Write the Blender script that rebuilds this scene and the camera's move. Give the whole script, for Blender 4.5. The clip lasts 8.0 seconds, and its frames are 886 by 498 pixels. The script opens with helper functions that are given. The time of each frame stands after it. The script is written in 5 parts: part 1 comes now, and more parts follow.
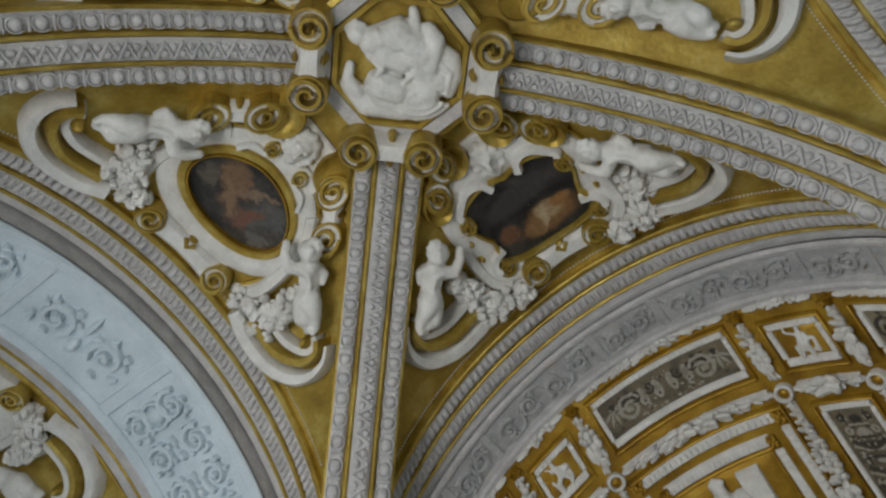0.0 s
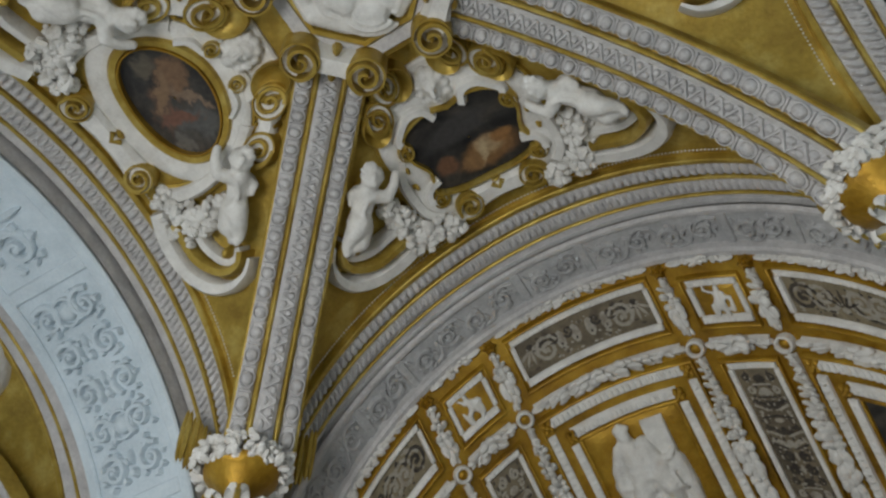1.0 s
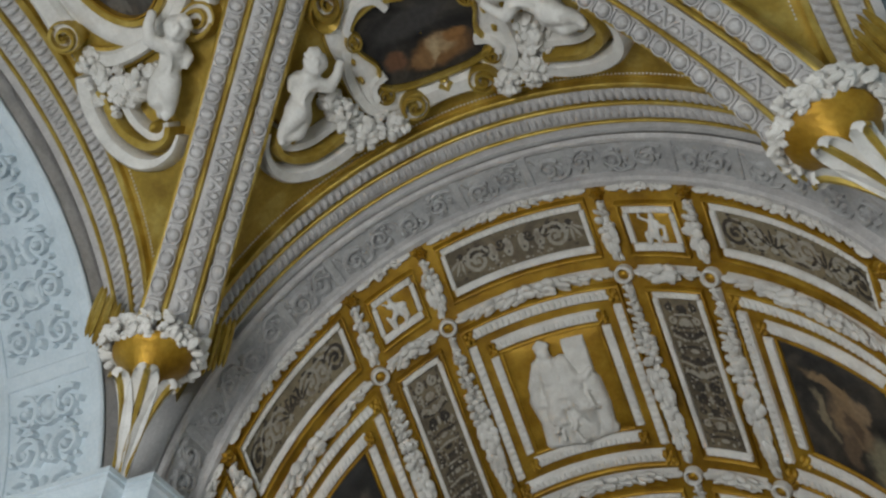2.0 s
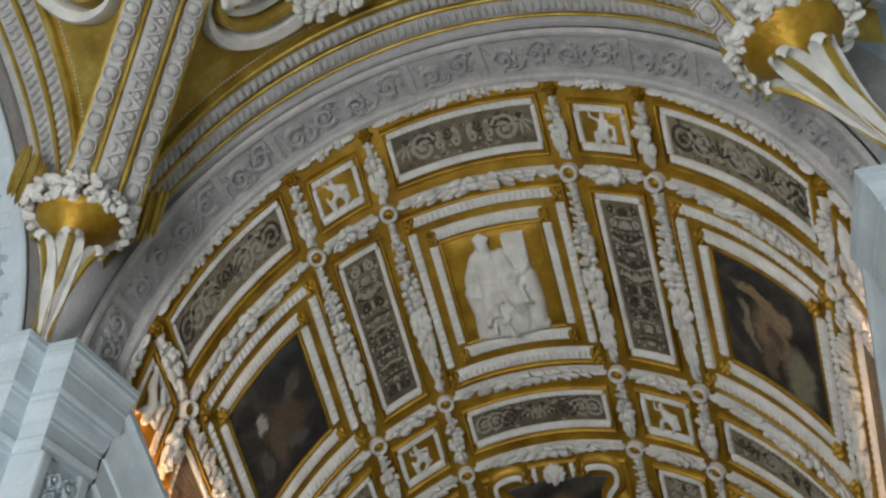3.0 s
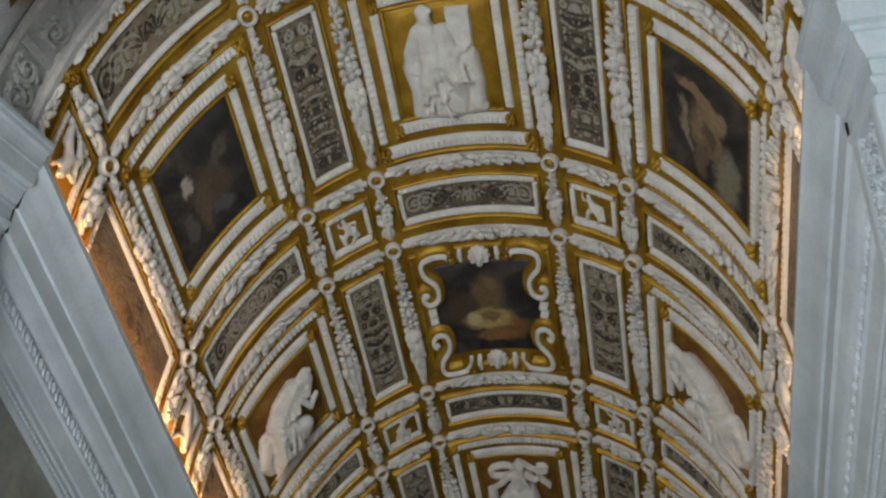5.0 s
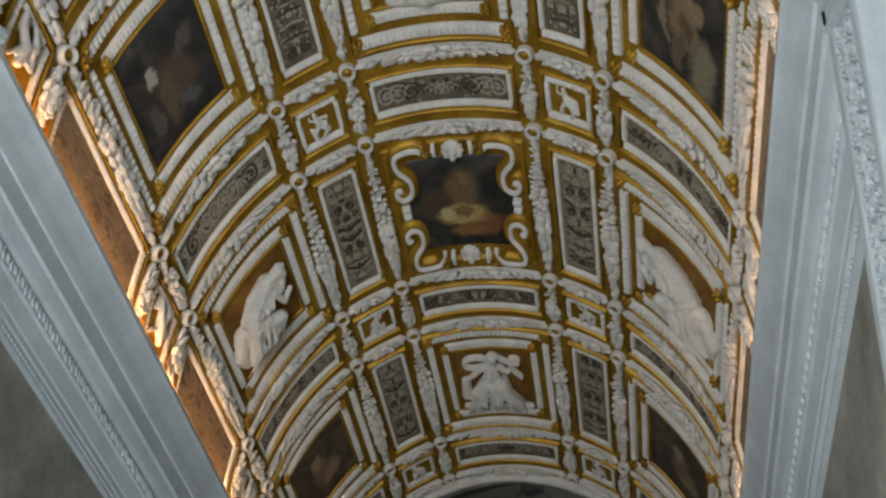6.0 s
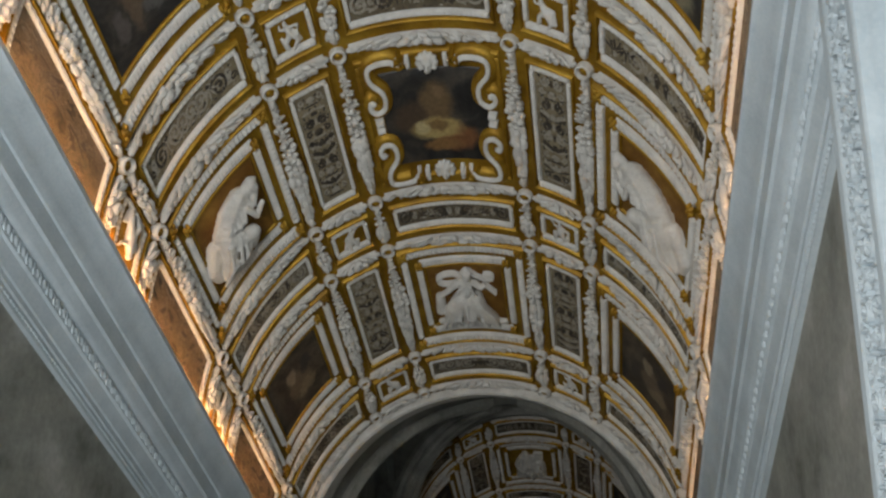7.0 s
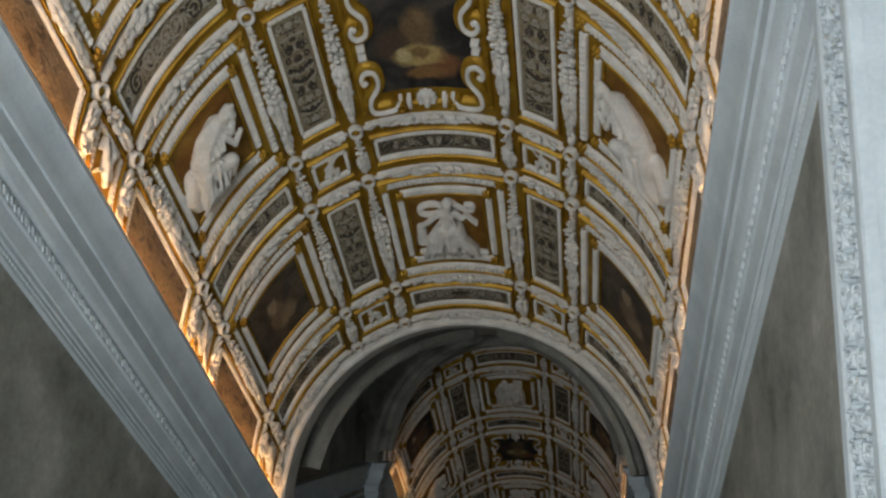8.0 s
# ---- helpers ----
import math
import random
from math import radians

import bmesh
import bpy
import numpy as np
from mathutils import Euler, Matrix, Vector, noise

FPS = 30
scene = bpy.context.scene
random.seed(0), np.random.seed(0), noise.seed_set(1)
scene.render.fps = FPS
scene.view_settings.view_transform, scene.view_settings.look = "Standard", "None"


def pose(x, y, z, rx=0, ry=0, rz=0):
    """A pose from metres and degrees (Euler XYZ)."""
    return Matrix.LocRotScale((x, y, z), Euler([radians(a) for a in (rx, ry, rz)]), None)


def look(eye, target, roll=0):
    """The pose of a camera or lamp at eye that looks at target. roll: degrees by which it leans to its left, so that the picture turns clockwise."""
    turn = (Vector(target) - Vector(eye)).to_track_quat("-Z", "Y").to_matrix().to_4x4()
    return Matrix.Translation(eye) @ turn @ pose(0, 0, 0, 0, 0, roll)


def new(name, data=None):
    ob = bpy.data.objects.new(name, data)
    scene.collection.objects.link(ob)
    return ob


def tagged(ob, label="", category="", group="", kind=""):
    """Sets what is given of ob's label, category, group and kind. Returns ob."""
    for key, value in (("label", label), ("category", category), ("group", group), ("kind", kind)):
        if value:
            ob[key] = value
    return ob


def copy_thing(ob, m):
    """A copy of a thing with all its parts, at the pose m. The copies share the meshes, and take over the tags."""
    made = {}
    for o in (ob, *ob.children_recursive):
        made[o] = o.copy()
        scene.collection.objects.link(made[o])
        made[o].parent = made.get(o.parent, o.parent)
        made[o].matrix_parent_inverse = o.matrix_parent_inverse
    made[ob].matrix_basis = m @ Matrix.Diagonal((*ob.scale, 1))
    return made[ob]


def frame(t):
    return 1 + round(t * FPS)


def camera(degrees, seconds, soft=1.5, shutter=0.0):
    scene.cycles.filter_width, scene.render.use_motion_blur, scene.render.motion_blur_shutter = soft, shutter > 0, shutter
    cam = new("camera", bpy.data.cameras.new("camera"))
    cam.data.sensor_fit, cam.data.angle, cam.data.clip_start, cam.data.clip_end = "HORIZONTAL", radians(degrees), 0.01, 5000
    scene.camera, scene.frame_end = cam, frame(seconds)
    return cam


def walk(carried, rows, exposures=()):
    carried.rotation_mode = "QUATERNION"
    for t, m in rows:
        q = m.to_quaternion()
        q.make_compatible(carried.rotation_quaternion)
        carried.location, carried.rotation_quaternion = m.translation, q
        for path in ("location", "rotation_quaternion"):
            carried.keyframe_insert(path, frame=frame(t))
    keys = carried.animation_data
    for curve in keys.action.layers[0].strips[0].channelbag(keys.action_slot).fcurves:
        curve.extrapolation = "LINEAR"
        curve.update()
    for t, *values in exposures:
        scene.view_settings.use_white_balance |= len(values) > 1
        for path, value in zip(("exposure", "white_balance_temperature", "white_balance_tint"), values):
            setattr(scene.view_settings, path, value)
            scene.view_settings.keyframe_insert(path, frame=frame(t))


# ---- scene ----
cam = camera(54.88, 8.0, 2.4)
ROWS = [
    (0, 0.890, -3.200, 1.512, 149.16, 1.27, 37.84),
    (0.5, 0.899, -3.182, 1.506, 146.75, 1.38, 34.24),
    (1, 0.893, -3.133, 1.528, 144.57, 1.42, 30.61),
    (1.5, 0.883, -3.077, 1.556, 141.73, 1.06, 26.88),
    (3, 0.889, -2.966, 1.628, 130.95, 0.30, 18.11),
    (3.5, 0.899, -2.925, 1.637, 127.26, -0.33, 15.77),
    (4, 0.910, -2.895, 1.647, 123.63, -0.73, 14.19),
    (4.5, 0.917, -2.870, 1.660, 120.05, -1.36, 13.14),
    (5, 0.930, -2.852, 1.655, 116.53, -1.21, 12.73),
    (6.5, 0.973, -2.790, 1.635, 106.85, -0.51, 10.62),
    (7, 0.979, -2.764, 1.619, 104.45, -0.49, 9.94),
    (7.5, 0.984, -2.747, 1.611, 102.23, -0.62, 9.28),
    (8, 0.989, -2.745, 1.603, 99.97, -0.52, 8.74),
]
EXPOSURES = [(0.0, -0.16), (1.5, -0.11), (3.5, 0.01), (4.5, 0.04), (5.0, 0.03), (6.5, 0.11), (8.0, 0.12)]
walk(cam, [(t, pose(*row)) for t, *row in ROWS], EXPOSURES)

# ---- light ----
world = bpy.data.worlds.new("sky")
scene.world = world
world.use_nodes = True
wn = world.node_tree
sky = wn.nodes.new("ShaderNodeTexSky")
sky.sky_type, sky.sun_disc = "NISHITA", False
sky.sun_elevation, sky.sun_rotation = radians(35), radians(200)
wn.nodes["Background"].inputs["Strength"].default_value = 0.1
wn.links.new(sky.outputs[0], wn.nodes["Background"].inputs["Color"])


def area_lamp(name, m, sx, sy, power, colour):
    data = bpy.data.lights.new(name, "AREA")
    data.shape, data.size, data.size_y = "RECTANGLE", sx, sy
    data.energy, data.color = power, colour
    ob = new(name, data)
    ob.matrix_world = m
    return ob


WARM = {-1: 62.0, 1: 20.0}      # the cornice lamps of the two sides
area_lamp("window_light", look((-0.75, -4.45, 1.55), (-0.2, 0.0, 1.55)), 2.3, 2.5, 165, (0.962, 0.972, 0.968))
area_lamp("window_light", look((-6.6, -2.2, 1.8), (0.0, -2.0, 1.8)), 2.6, 2.4, 22, (0.86, 0.94, 1.0))
area_lamp("window_light", look((-1.9, 7.1, -1.3), (1.9, 7.1, -0.6)), 1.6, 1.7, 5, (0.82, 0.92, 1.0))

# ---- measures of the place, in metres ----
R = 1.75            # half width of the stair vault
ZS = 3.72           # height of the springing at the head of the stair
SL = 0.63           # fall of the vault for each metre of run
RIBS = (-72.26, -34.76, -18.33, 18.33, 34.76, 72.26)     # degrees from the crown
ROWY = (0.0, 0.424, 1.50, 1.94, 2.97, 3.38, 4.45, 4.88)  # cross ribs along the stair
END = 4.95
YF = -0.317         # front of the arch, side of the landing
CY = -2.245         # middle of the landing
HALF = 1.93
RA = 1.80           # radius of the arch soffit


def stair(a, y, h=0.0):
    """A point of the stair vault: degrees from the crown, metres along the stair, metres proud of the ground."""
    q = radians(a)
    return ((R - h) * math.sin(q), y, ZS + (R - h) * math.cos(q) - SL * y)


# ---- materials ----
def material(name, tones, scale=6.0, detail=6.0, rough=0.6, metal=0.0, bump=0.15, fine=60.0, spec=0.4, distort=0.0):
    """A procedural surface: large stains and fine grain over a ramp of tones [(place, (r, g, b)), ...]."""
    mat = bpy.data.materials.new(name)
    mat.use_nodes = True
    nt = mat.node_tree
    bsdf = nt.nodes["Principled BSDF"]
    co = nt.nodes.new("ShaderNodeTexCoord")
    big = nt.nodes.new("ShaderNodeTexNoise")
    big.inputs["Scale"].default_value, big.inputs["Detail"].default_value = scale, detail
    big.inputs["Roughness"].default_value, big.inputs["Distortion"].default_value = 0.6, distort
    ramp = nt.nodes.new("ShaderNodeValToRGB")
    els = ramp.color_ramp.elements
    while len(els) < len(tones):
        els.new(0.5)
    for e, (at, c) in zip(els, tones):
        e.position, e.color = at, (*c, 1)
    small = nt.nodes.new("ShaderNodeTexNoise")
    small.inputs["Scale"].default_value, small.inputs["Detail"].default_value = fine, 4.0
    mul = nt.nodes.new("ShaderNodeMix")
    mul.data_type, mul.blend_type = "RGBA", "OVERLAY"
    mul.inputs["Factor"].default_value = 0.25
    nt.links.new(co.outputs["Object"], big.inputs["Vector"])
    nt.links.new(co.outputs["Object"], small.inputs["Vector"])
    nt.links.new(big.outputs["Fac"], ramp.inputs["Fac"])
    nt.links.new(ramp.outputs["Color"], mul.inputs["A"])
    nt.links.new(small.outputs["Fac"], mul.inputs["B"])
    nt.links.new(mul.outputs["Result"], bsdf.inputs["Base Color"])
    bsdf.inputs["Roughness"].default_value = rough
    bsdf.inputs["Metallic"].default_value = metal
    bsdf.inputs["Specular IOR Level"].default_value = spec
    if bump:
        b = nt.nodes.new("ShaderNodeBump")
        b.inputs["Strength"].default_value, b.inputs["Distance"].default_value = bump, 0.01
        nt.links.new(small.outputs["Fac"], b.inputs["Height"])
        nt.links.new(b.outputs["Normal"], bsdf.inputs["Normal"])
    return mat


GOLD = material("ochre_gilding", [(0.25, (0.175, 0.088, 0.009)), (0.5, (0.345, 0.19, 0.014)), (0.75, (0.50, 0.315, 0.038))], 5, 8, 0.46, 0.52, 0.35, 45)
GILT = material("yellow_gilding", [(0.25, (0.25, 0.155, 0.025)), (0.5, (0.43, 0.295, 0.052)), (0.75, (0.64, 0.50, 0.15))], 5, 8, 0.42, 0.5, 0.3, 45)
RUST = material("brown_gilding", [(0.25, (0.13, 0.05, 0.010)), (0.5, (0.215, 0.105, 0.018)), (0.75, (0.30, 0.17, 0.035))], 6, 8, 0.55, 0.25, 0.3, 45)
WHITE = material("white_stucco", [(0.3, (0.60, 0.585, 0.545)), (0.7, (0.82, 0.805, 0.76))], 9, 6, 0.7, 0, 0.35, 70)
LILAC = material("grey_stucco", [(0.3, (0.43, 0.42, 0.415)), (0.7, (0.62, 0.605, 0.59))], 9, 6, 0.75, 0, 0.4, 70)
STONE = material("carved_grey_stone", [(0.3, (0.37, 0.37, 0.37)), (0.7, (0.52, 0.52, 0.51))], 7, 6, 0.65, 0, 0.3, 50)
PALE = material("pale_istrian_stone", [(0.3, (0.53, 0.612, 0.66)), (0.7, (0.68, 0.768, 0.82))], 4, 6, 0.5, 0, 0.12, 60)
PLASTER = material("grey_green_plaster", [(0.28, (0.14, 0.145, 0.128)), (0.42, (0.28, 0.285, 0.255)), (0.55, (0.35, 0.35, 0.315)), (0.72, (0.52, 0.52, 0.49))], 2.1, 9, 0.8, 0, 0.15, 30)


def fresco(name, tones, grow=1.0, centre=(0.5, 0.45, 0.5), rise=0.13):
    """A darkened figure painting: a warm clouded middle that fades into dark folds; each panel its own."""
    mat = material(name, tones, 4.0, 6, 0.5, 0, 0.1, 40, 0.4, 1.0)
    nt = mat.node_tree
    co = nt.nodes.new("ShaderNodeTexCoord")
    info = nt.nodes.new("ShaderNodeObjectInfo")
    own = nt.nodes.new("ShaderNodeMath")
    own.operation = "MULTIPLY"
    own.inputs[1].default_value = 53.0
    big = [n for n in nt.nodes if n.bl_idname == "ShaderNodeTexNoise"][0]
    big.noise_dimensions = "4D"
    big.inputs["Scale"].default_value = 2.6
    nt.links.new(info.outputs["Random"], own.inputs[0])
    nt.links.new(own.outputs[0], big.inputs["W"])
    nt.links.new(co.outputs["Generated"], big.inputs["Vector"])
    far = nt.nodes.new("ShaderNodeVectorMath")
    far.operation = "DISTANCE"
    far.inputs[1].default_value = centre
    nt.links.new(co.outputs["Generated"], far.inputs[0])
    add = nt.nodes.new("ShaderNodeMath")
    add.operation = "MULTIPLY_ADD"
    add.inputs[1].default_value = -0.38 * grow
    nt.links.new(far.outputs["Value"], add.inputs[0])
    lift = nt.nodes.new("ShaderNodeMath")
    lift.operation = "ADD"
    lift.inputs[1].default_value = rise
    nt.links.new(big.outputs["Fac"], add.inputs[2])
    nt.links.new(add.outputs[0], lift.inputs[0])
    ramp = [n for n in nt.nodes if n.bl_idname == "ShaderNodeValToRGB"][0]
    nt.links.new(lift.outputs[0], ramp.inputs["Fac"])
    return mat


BROWN = fresco("brown_fresco", [(0.40, (0.06, 0.05, 0.035)), (0.45, (0.12, 0.09, 0.055)), (0.50, (0.25, 0.185, 0.115)), (0.54, (0.13, 0.095, 0.06)), (0.58, (0.29, 0.23, 0.155)), (0.64, (0.09, 0.07, 0.05))], 0.2, (0.5, 0.5, 0.5), 0.07)
[n for n in BROWN.node_tree.nodes if n.bl_idname == "ShaderNodeTexNoise"][0].inputs["Scale"].default_value = 4.5


def picture(name, ground, strokes, warp=0.22):
    """An aged painting of soft plain shapes on a clouded ground; strokes: (x, y, half width, half height, turn, colour) on a field from -1 to 1."""
    mat = material(name, ground, 3.0, 8, 0.45, 0, 0.1, 40, 0.45, 1.5)
    nt = mat.node_tree
    at = nt.nodes.new("ShaderNodeAttribute")
    at.attribute_name = "place"
    bend = nt.nodes.new("ShaderNodeTexNoise")
    bend.inputs["Scale"].default_value, bend.inputs["Detail"].default_value, bend.inputs["Roughness"].default_value = 2.6, 5.0, 0.62
    nt.links.new(at.outputs["Vector"], bend.inputs["Vector"])
    mid = nt.nodes.new("ShaderNodeVectorMath")
    mid.operation = "SUBTRACT"
    mid.inputs[1].default_value = (0.5, 0.5, 0.5)
    nt.links.new(bend.outputs["Color"], mid.inputs[0])
    add = nt.nodes.new("ShaderNodeVectorMath")
    add.operation = "MULTIPLY_ADD"
    add.inputs[1].default_value = (warp * 2.6,) * 3
    nt.links.new(mid.outputs[0], add.inputs[0])
    nt.links.new(at.outputs["Vector"], add.inputs[2])
    mix = [n for n in nt.nodes if n.bl_idname == "ShaderNodeMix"][0]
    last = [n for n in nt.nodes if n.bl_idname == "ShaderNodeValToRGB"][0].outputs["Color"]
    for x, y, rx, ry, turn, colour in strokes:
        put = nt.nodes.new("ShaderNodeMapping")
        put.vector_type = "TEXTURE"
        put.inputs["Location"].default_value = (x, y, 0)
        put.inputs["Rotation"].default_value = (0, 0, radians(turn))
        put.inputs["Scale"].default_value = (rx, ry, 1)
        nt.links.new(add.outputs[0], put.inputs["Vector"])
        flat_ = nt.nodes.new("ShaderNodeVectorMath")
        flat_.operation = "MULTIPLY"
        flat_.inputs[1].default_value = (1, 1, 0)
        nt.links.new(put.outputs[0], flat_.inputs[0])
        far = nt.nodes.new("ShaderNodeVectorMath")
        far.operation = "LENGTH"
        nt.links.new(flat_.outputs[0], far.inputs[0])
        edge = nt.nodes.new("ShaderNodeMapRange")
        edge.interpolation_type = "SMOOTHSTEP"
        edge.inputs["From Min"].default_value, edge.inputs["From Max"].default_value = 1.2, 0.62
        nt.links.new(far.outputs["Value"], edge.inputs["Value"])
        lay = nt.nodes.new("ShaderNodeMix")
        lay.data_type = "RGBA"
        lay.inputs["B"].default_value = (*colour, 1)
        nt.links.new(edge.outputs["Result"], lay.inputs["Factor"])
        nt.links.new(last, lay.inputs["A"])
        last = lay.outputs["Result"]
    nt.links.new(last, mix.inputs["A"])
    mix.inputs["Factor"].default_value = 0.45
    return mat


NIGHT = [(0.32, (0.010, 0.010, 0.010)), (0.5, (0.030, 0.028, 0.026)), (0.68, (0.075, 0.064, 0.05))]
DUSK = [(0.32, (0.03, 0.026, 0.02)), (0.5, (0.075, 0.06, 0.042)), (0.68, (0.13, 0.10, 0.07))]
DARK_A = picture("dark_fresco_pale_cloth", NIGHT, [(0.15, 0.1, 0.55, 0.4, 20, (0.085, 0.06, 0.04)), (-0.38, -0.2, 0.20, 0.14, -20, (0.36, 0.34, 0.30)), (-0.1, 0.35, 0.2, 0.45, 10, (0.10, 0.075, 0.05)), (0.3, 0.6, 0.32, 0.16, 30, (0.085, 0.082, 0.078)), (0.55, -0.3, 0.3, 0.14, -40, (0.09, 0.08, 0.065)), (-0.55, 0.45, 0.16, 0.3, 0, (0.08, 0.075, 0.07))])
DARK_B = picture("dark_fresco_raised_arm", NIGHT, [(0.45, 0.6, 0.35, 0.62, 10, (0.20, 0.185, 0.125)), (-0.05, 0.05, 0.38, 0.45, -15, (0.21, 0.145, 0.085)), (-0.25, -0.45, 0.55, 0.13, 18, (0.24, 0.165, 0.09)), (0.25, -0.3, 0.2, 0.2, 0, (0.25, 0.18, 0.11)), (-0.55, 0.1, 0.09, 0.45, -12, (0.22, 0.185, 0.12)), (-0.2, 0.55, 0.2, 0.35, 15, (0.12, 0.085, 0.055)), (0.0, 0.1, 0.15, 0.25, -20, (0.10, 0.07, 0.045))])
DARK_C = picture("brown_fresco_seated_shape", DUSK, [(0.1, 0.1, 0.5, 0.45, 15, (0.15, 0.11, 0.07)), (-0.1, -0.25, 0.22, 0.24, 0, (0.26, 0.21, 0.14)), (0.25, 0.4, 0.4, 0.2, -25, (0.21, 0.165, 0.10)), (-0.5, 0.3, 0.2, 0.4, 10, (0.055, 0.045, 0.035)), (0.45, -0.3, 0.2, 0.3, 20, (0.05, 0.045, 0.04))])
WARMED = picture("dark_fresco_yellow_bowl", NIGHT, [(0.02, -0.25, 0.34, 0.5, 5, (0.15, 0.10, 0.05)), (-0.5, 0.0, 0.35, 0.35, 0, (0.075, 0.05, 0.032)), (0.35, 0.5, 0.45, 0.32, 0, (0.19, 0.085, 0.035)), (-0.02, 0.28, 0.50, 0.24, -4, (0.40, 0.30, 0.12)), (0.0, 0.22, 0.22, 0.13, 0, (0.20, 0.125, 0.05)), (-0.3, 0.25, 0.14, 0.14, 0, (0.46, 0.38, 0.20)), (0.1, -0.5, 0.13, 0.13, 0, (0.20, 0.13, 0.07)), (0.05, 0.66, 0.4, 0.13, 0, (0.22, 0.12, 0.045))], 0.12)
OVAL = picture("dark_oval_painting", NIGHT, [(0.5, 0.15, 0.3, 0.55, -20, (0.085, 0.085, 0.078)), (-0.3, 0.25, 0.28, 0.5, 25, (0.17, 0.10, 0.055)), (0.05, -0.35, 0.45, 0.22, -30, (0.11, 0.068, 0.045)), (-0.15, -0.15, 0.14, 0.5, 35, (0.20, 0.125, 0.07)), (0.3, -0.2, 0.11, 0.5, -15, (0.15, 0.07, 0.045)), (0.12, 0.35, 0.10, 0.4, -40, (0.19, 0.13, 0.085)), (-0.65, -0.1, 0.16, 0.3, 0, (0.10, 0.085, 0.06)), (0.65, -0.45, 0.22, 0.14, 30, (0.12, 0.11, 0.095))], 0.30)
LOBED = picture("dark_painting_warm_drapery", NIGHT, [(-0.1, 0.35, 0.7, 0.3, 10, (0.05, 0.047, 0.045)), (0.18, -0.48, 0.62, 0.36, 14, (0.20, 0.105, 0.04)), (0.22, -0.36, 0.30, 0.24, 10, (0.36, 0.255, 0.14)), (0.05, -0.5, 0.09, 0.36, -25, (0.42, 0.32, 0.19)), (-0.18, -0.6, 0.2, 0.26, 10, (0.23, 0.13, 0.055)), (-0.6, -0.35, 0.2, 0.26, 0, (0.15, 0.075, 0.04)), (0.5, -0.25, 0.22, 0.16, 20, (0.26, 0.13, 0.045))], 0.14)
PICTURES = (DARK_A, DARK_B, DARK_C, WARMED)
AGED = material("clouded_brown_painting", [(0.3, (0.13, 0.107, 0.07)), (0.45, (0.20, 0.165, 0.105)), (0.58, (0.25, 0.21, 0.135)), (0.72, (0.155, 0.125, 0.085))], 5.0, 9, 0.65, 0, 0.15, 50, 0.3, 1.2)
SMOKED = material("smoked_brown_painting", [(0.3, (0.085, 0.07, 0.048)), (0.45, (0.135, 0.11, 0.072)), (0.6, (0.185, 0.15, 0.095)), (0.72, (0.11, 0.09, 0.065))], 5.0, 9, 0.65, 0, 0.15, 50, 0.3, 1.2)
GREYED = material("grey_painted_ornament", [(0.3, (0.27, 0.245, 0.195)), (0.5, (0.35, 0.325, 0.27)), (0.7, (0.20, 0.17, 0.13))], 14.0, 6, 0.65, 0, 0.1, 60, 0.3)
INKED = material("dark_painted_ornament", [(0.3, (0.03, 0.026, 0.022)), (0.55, (0.055, 0.046, 0.036)), (0.75, (0.10, 0.08, 0.055))], 14.0, 6, 0.65, 0, 0.1, 60, 0.3)
FLOOR = material("floor_marble", [(0.3, (0.30, 0.27, 0.25)), (0.7, (0.42, 0.39, 0.36))], 3, 6, 0.35)


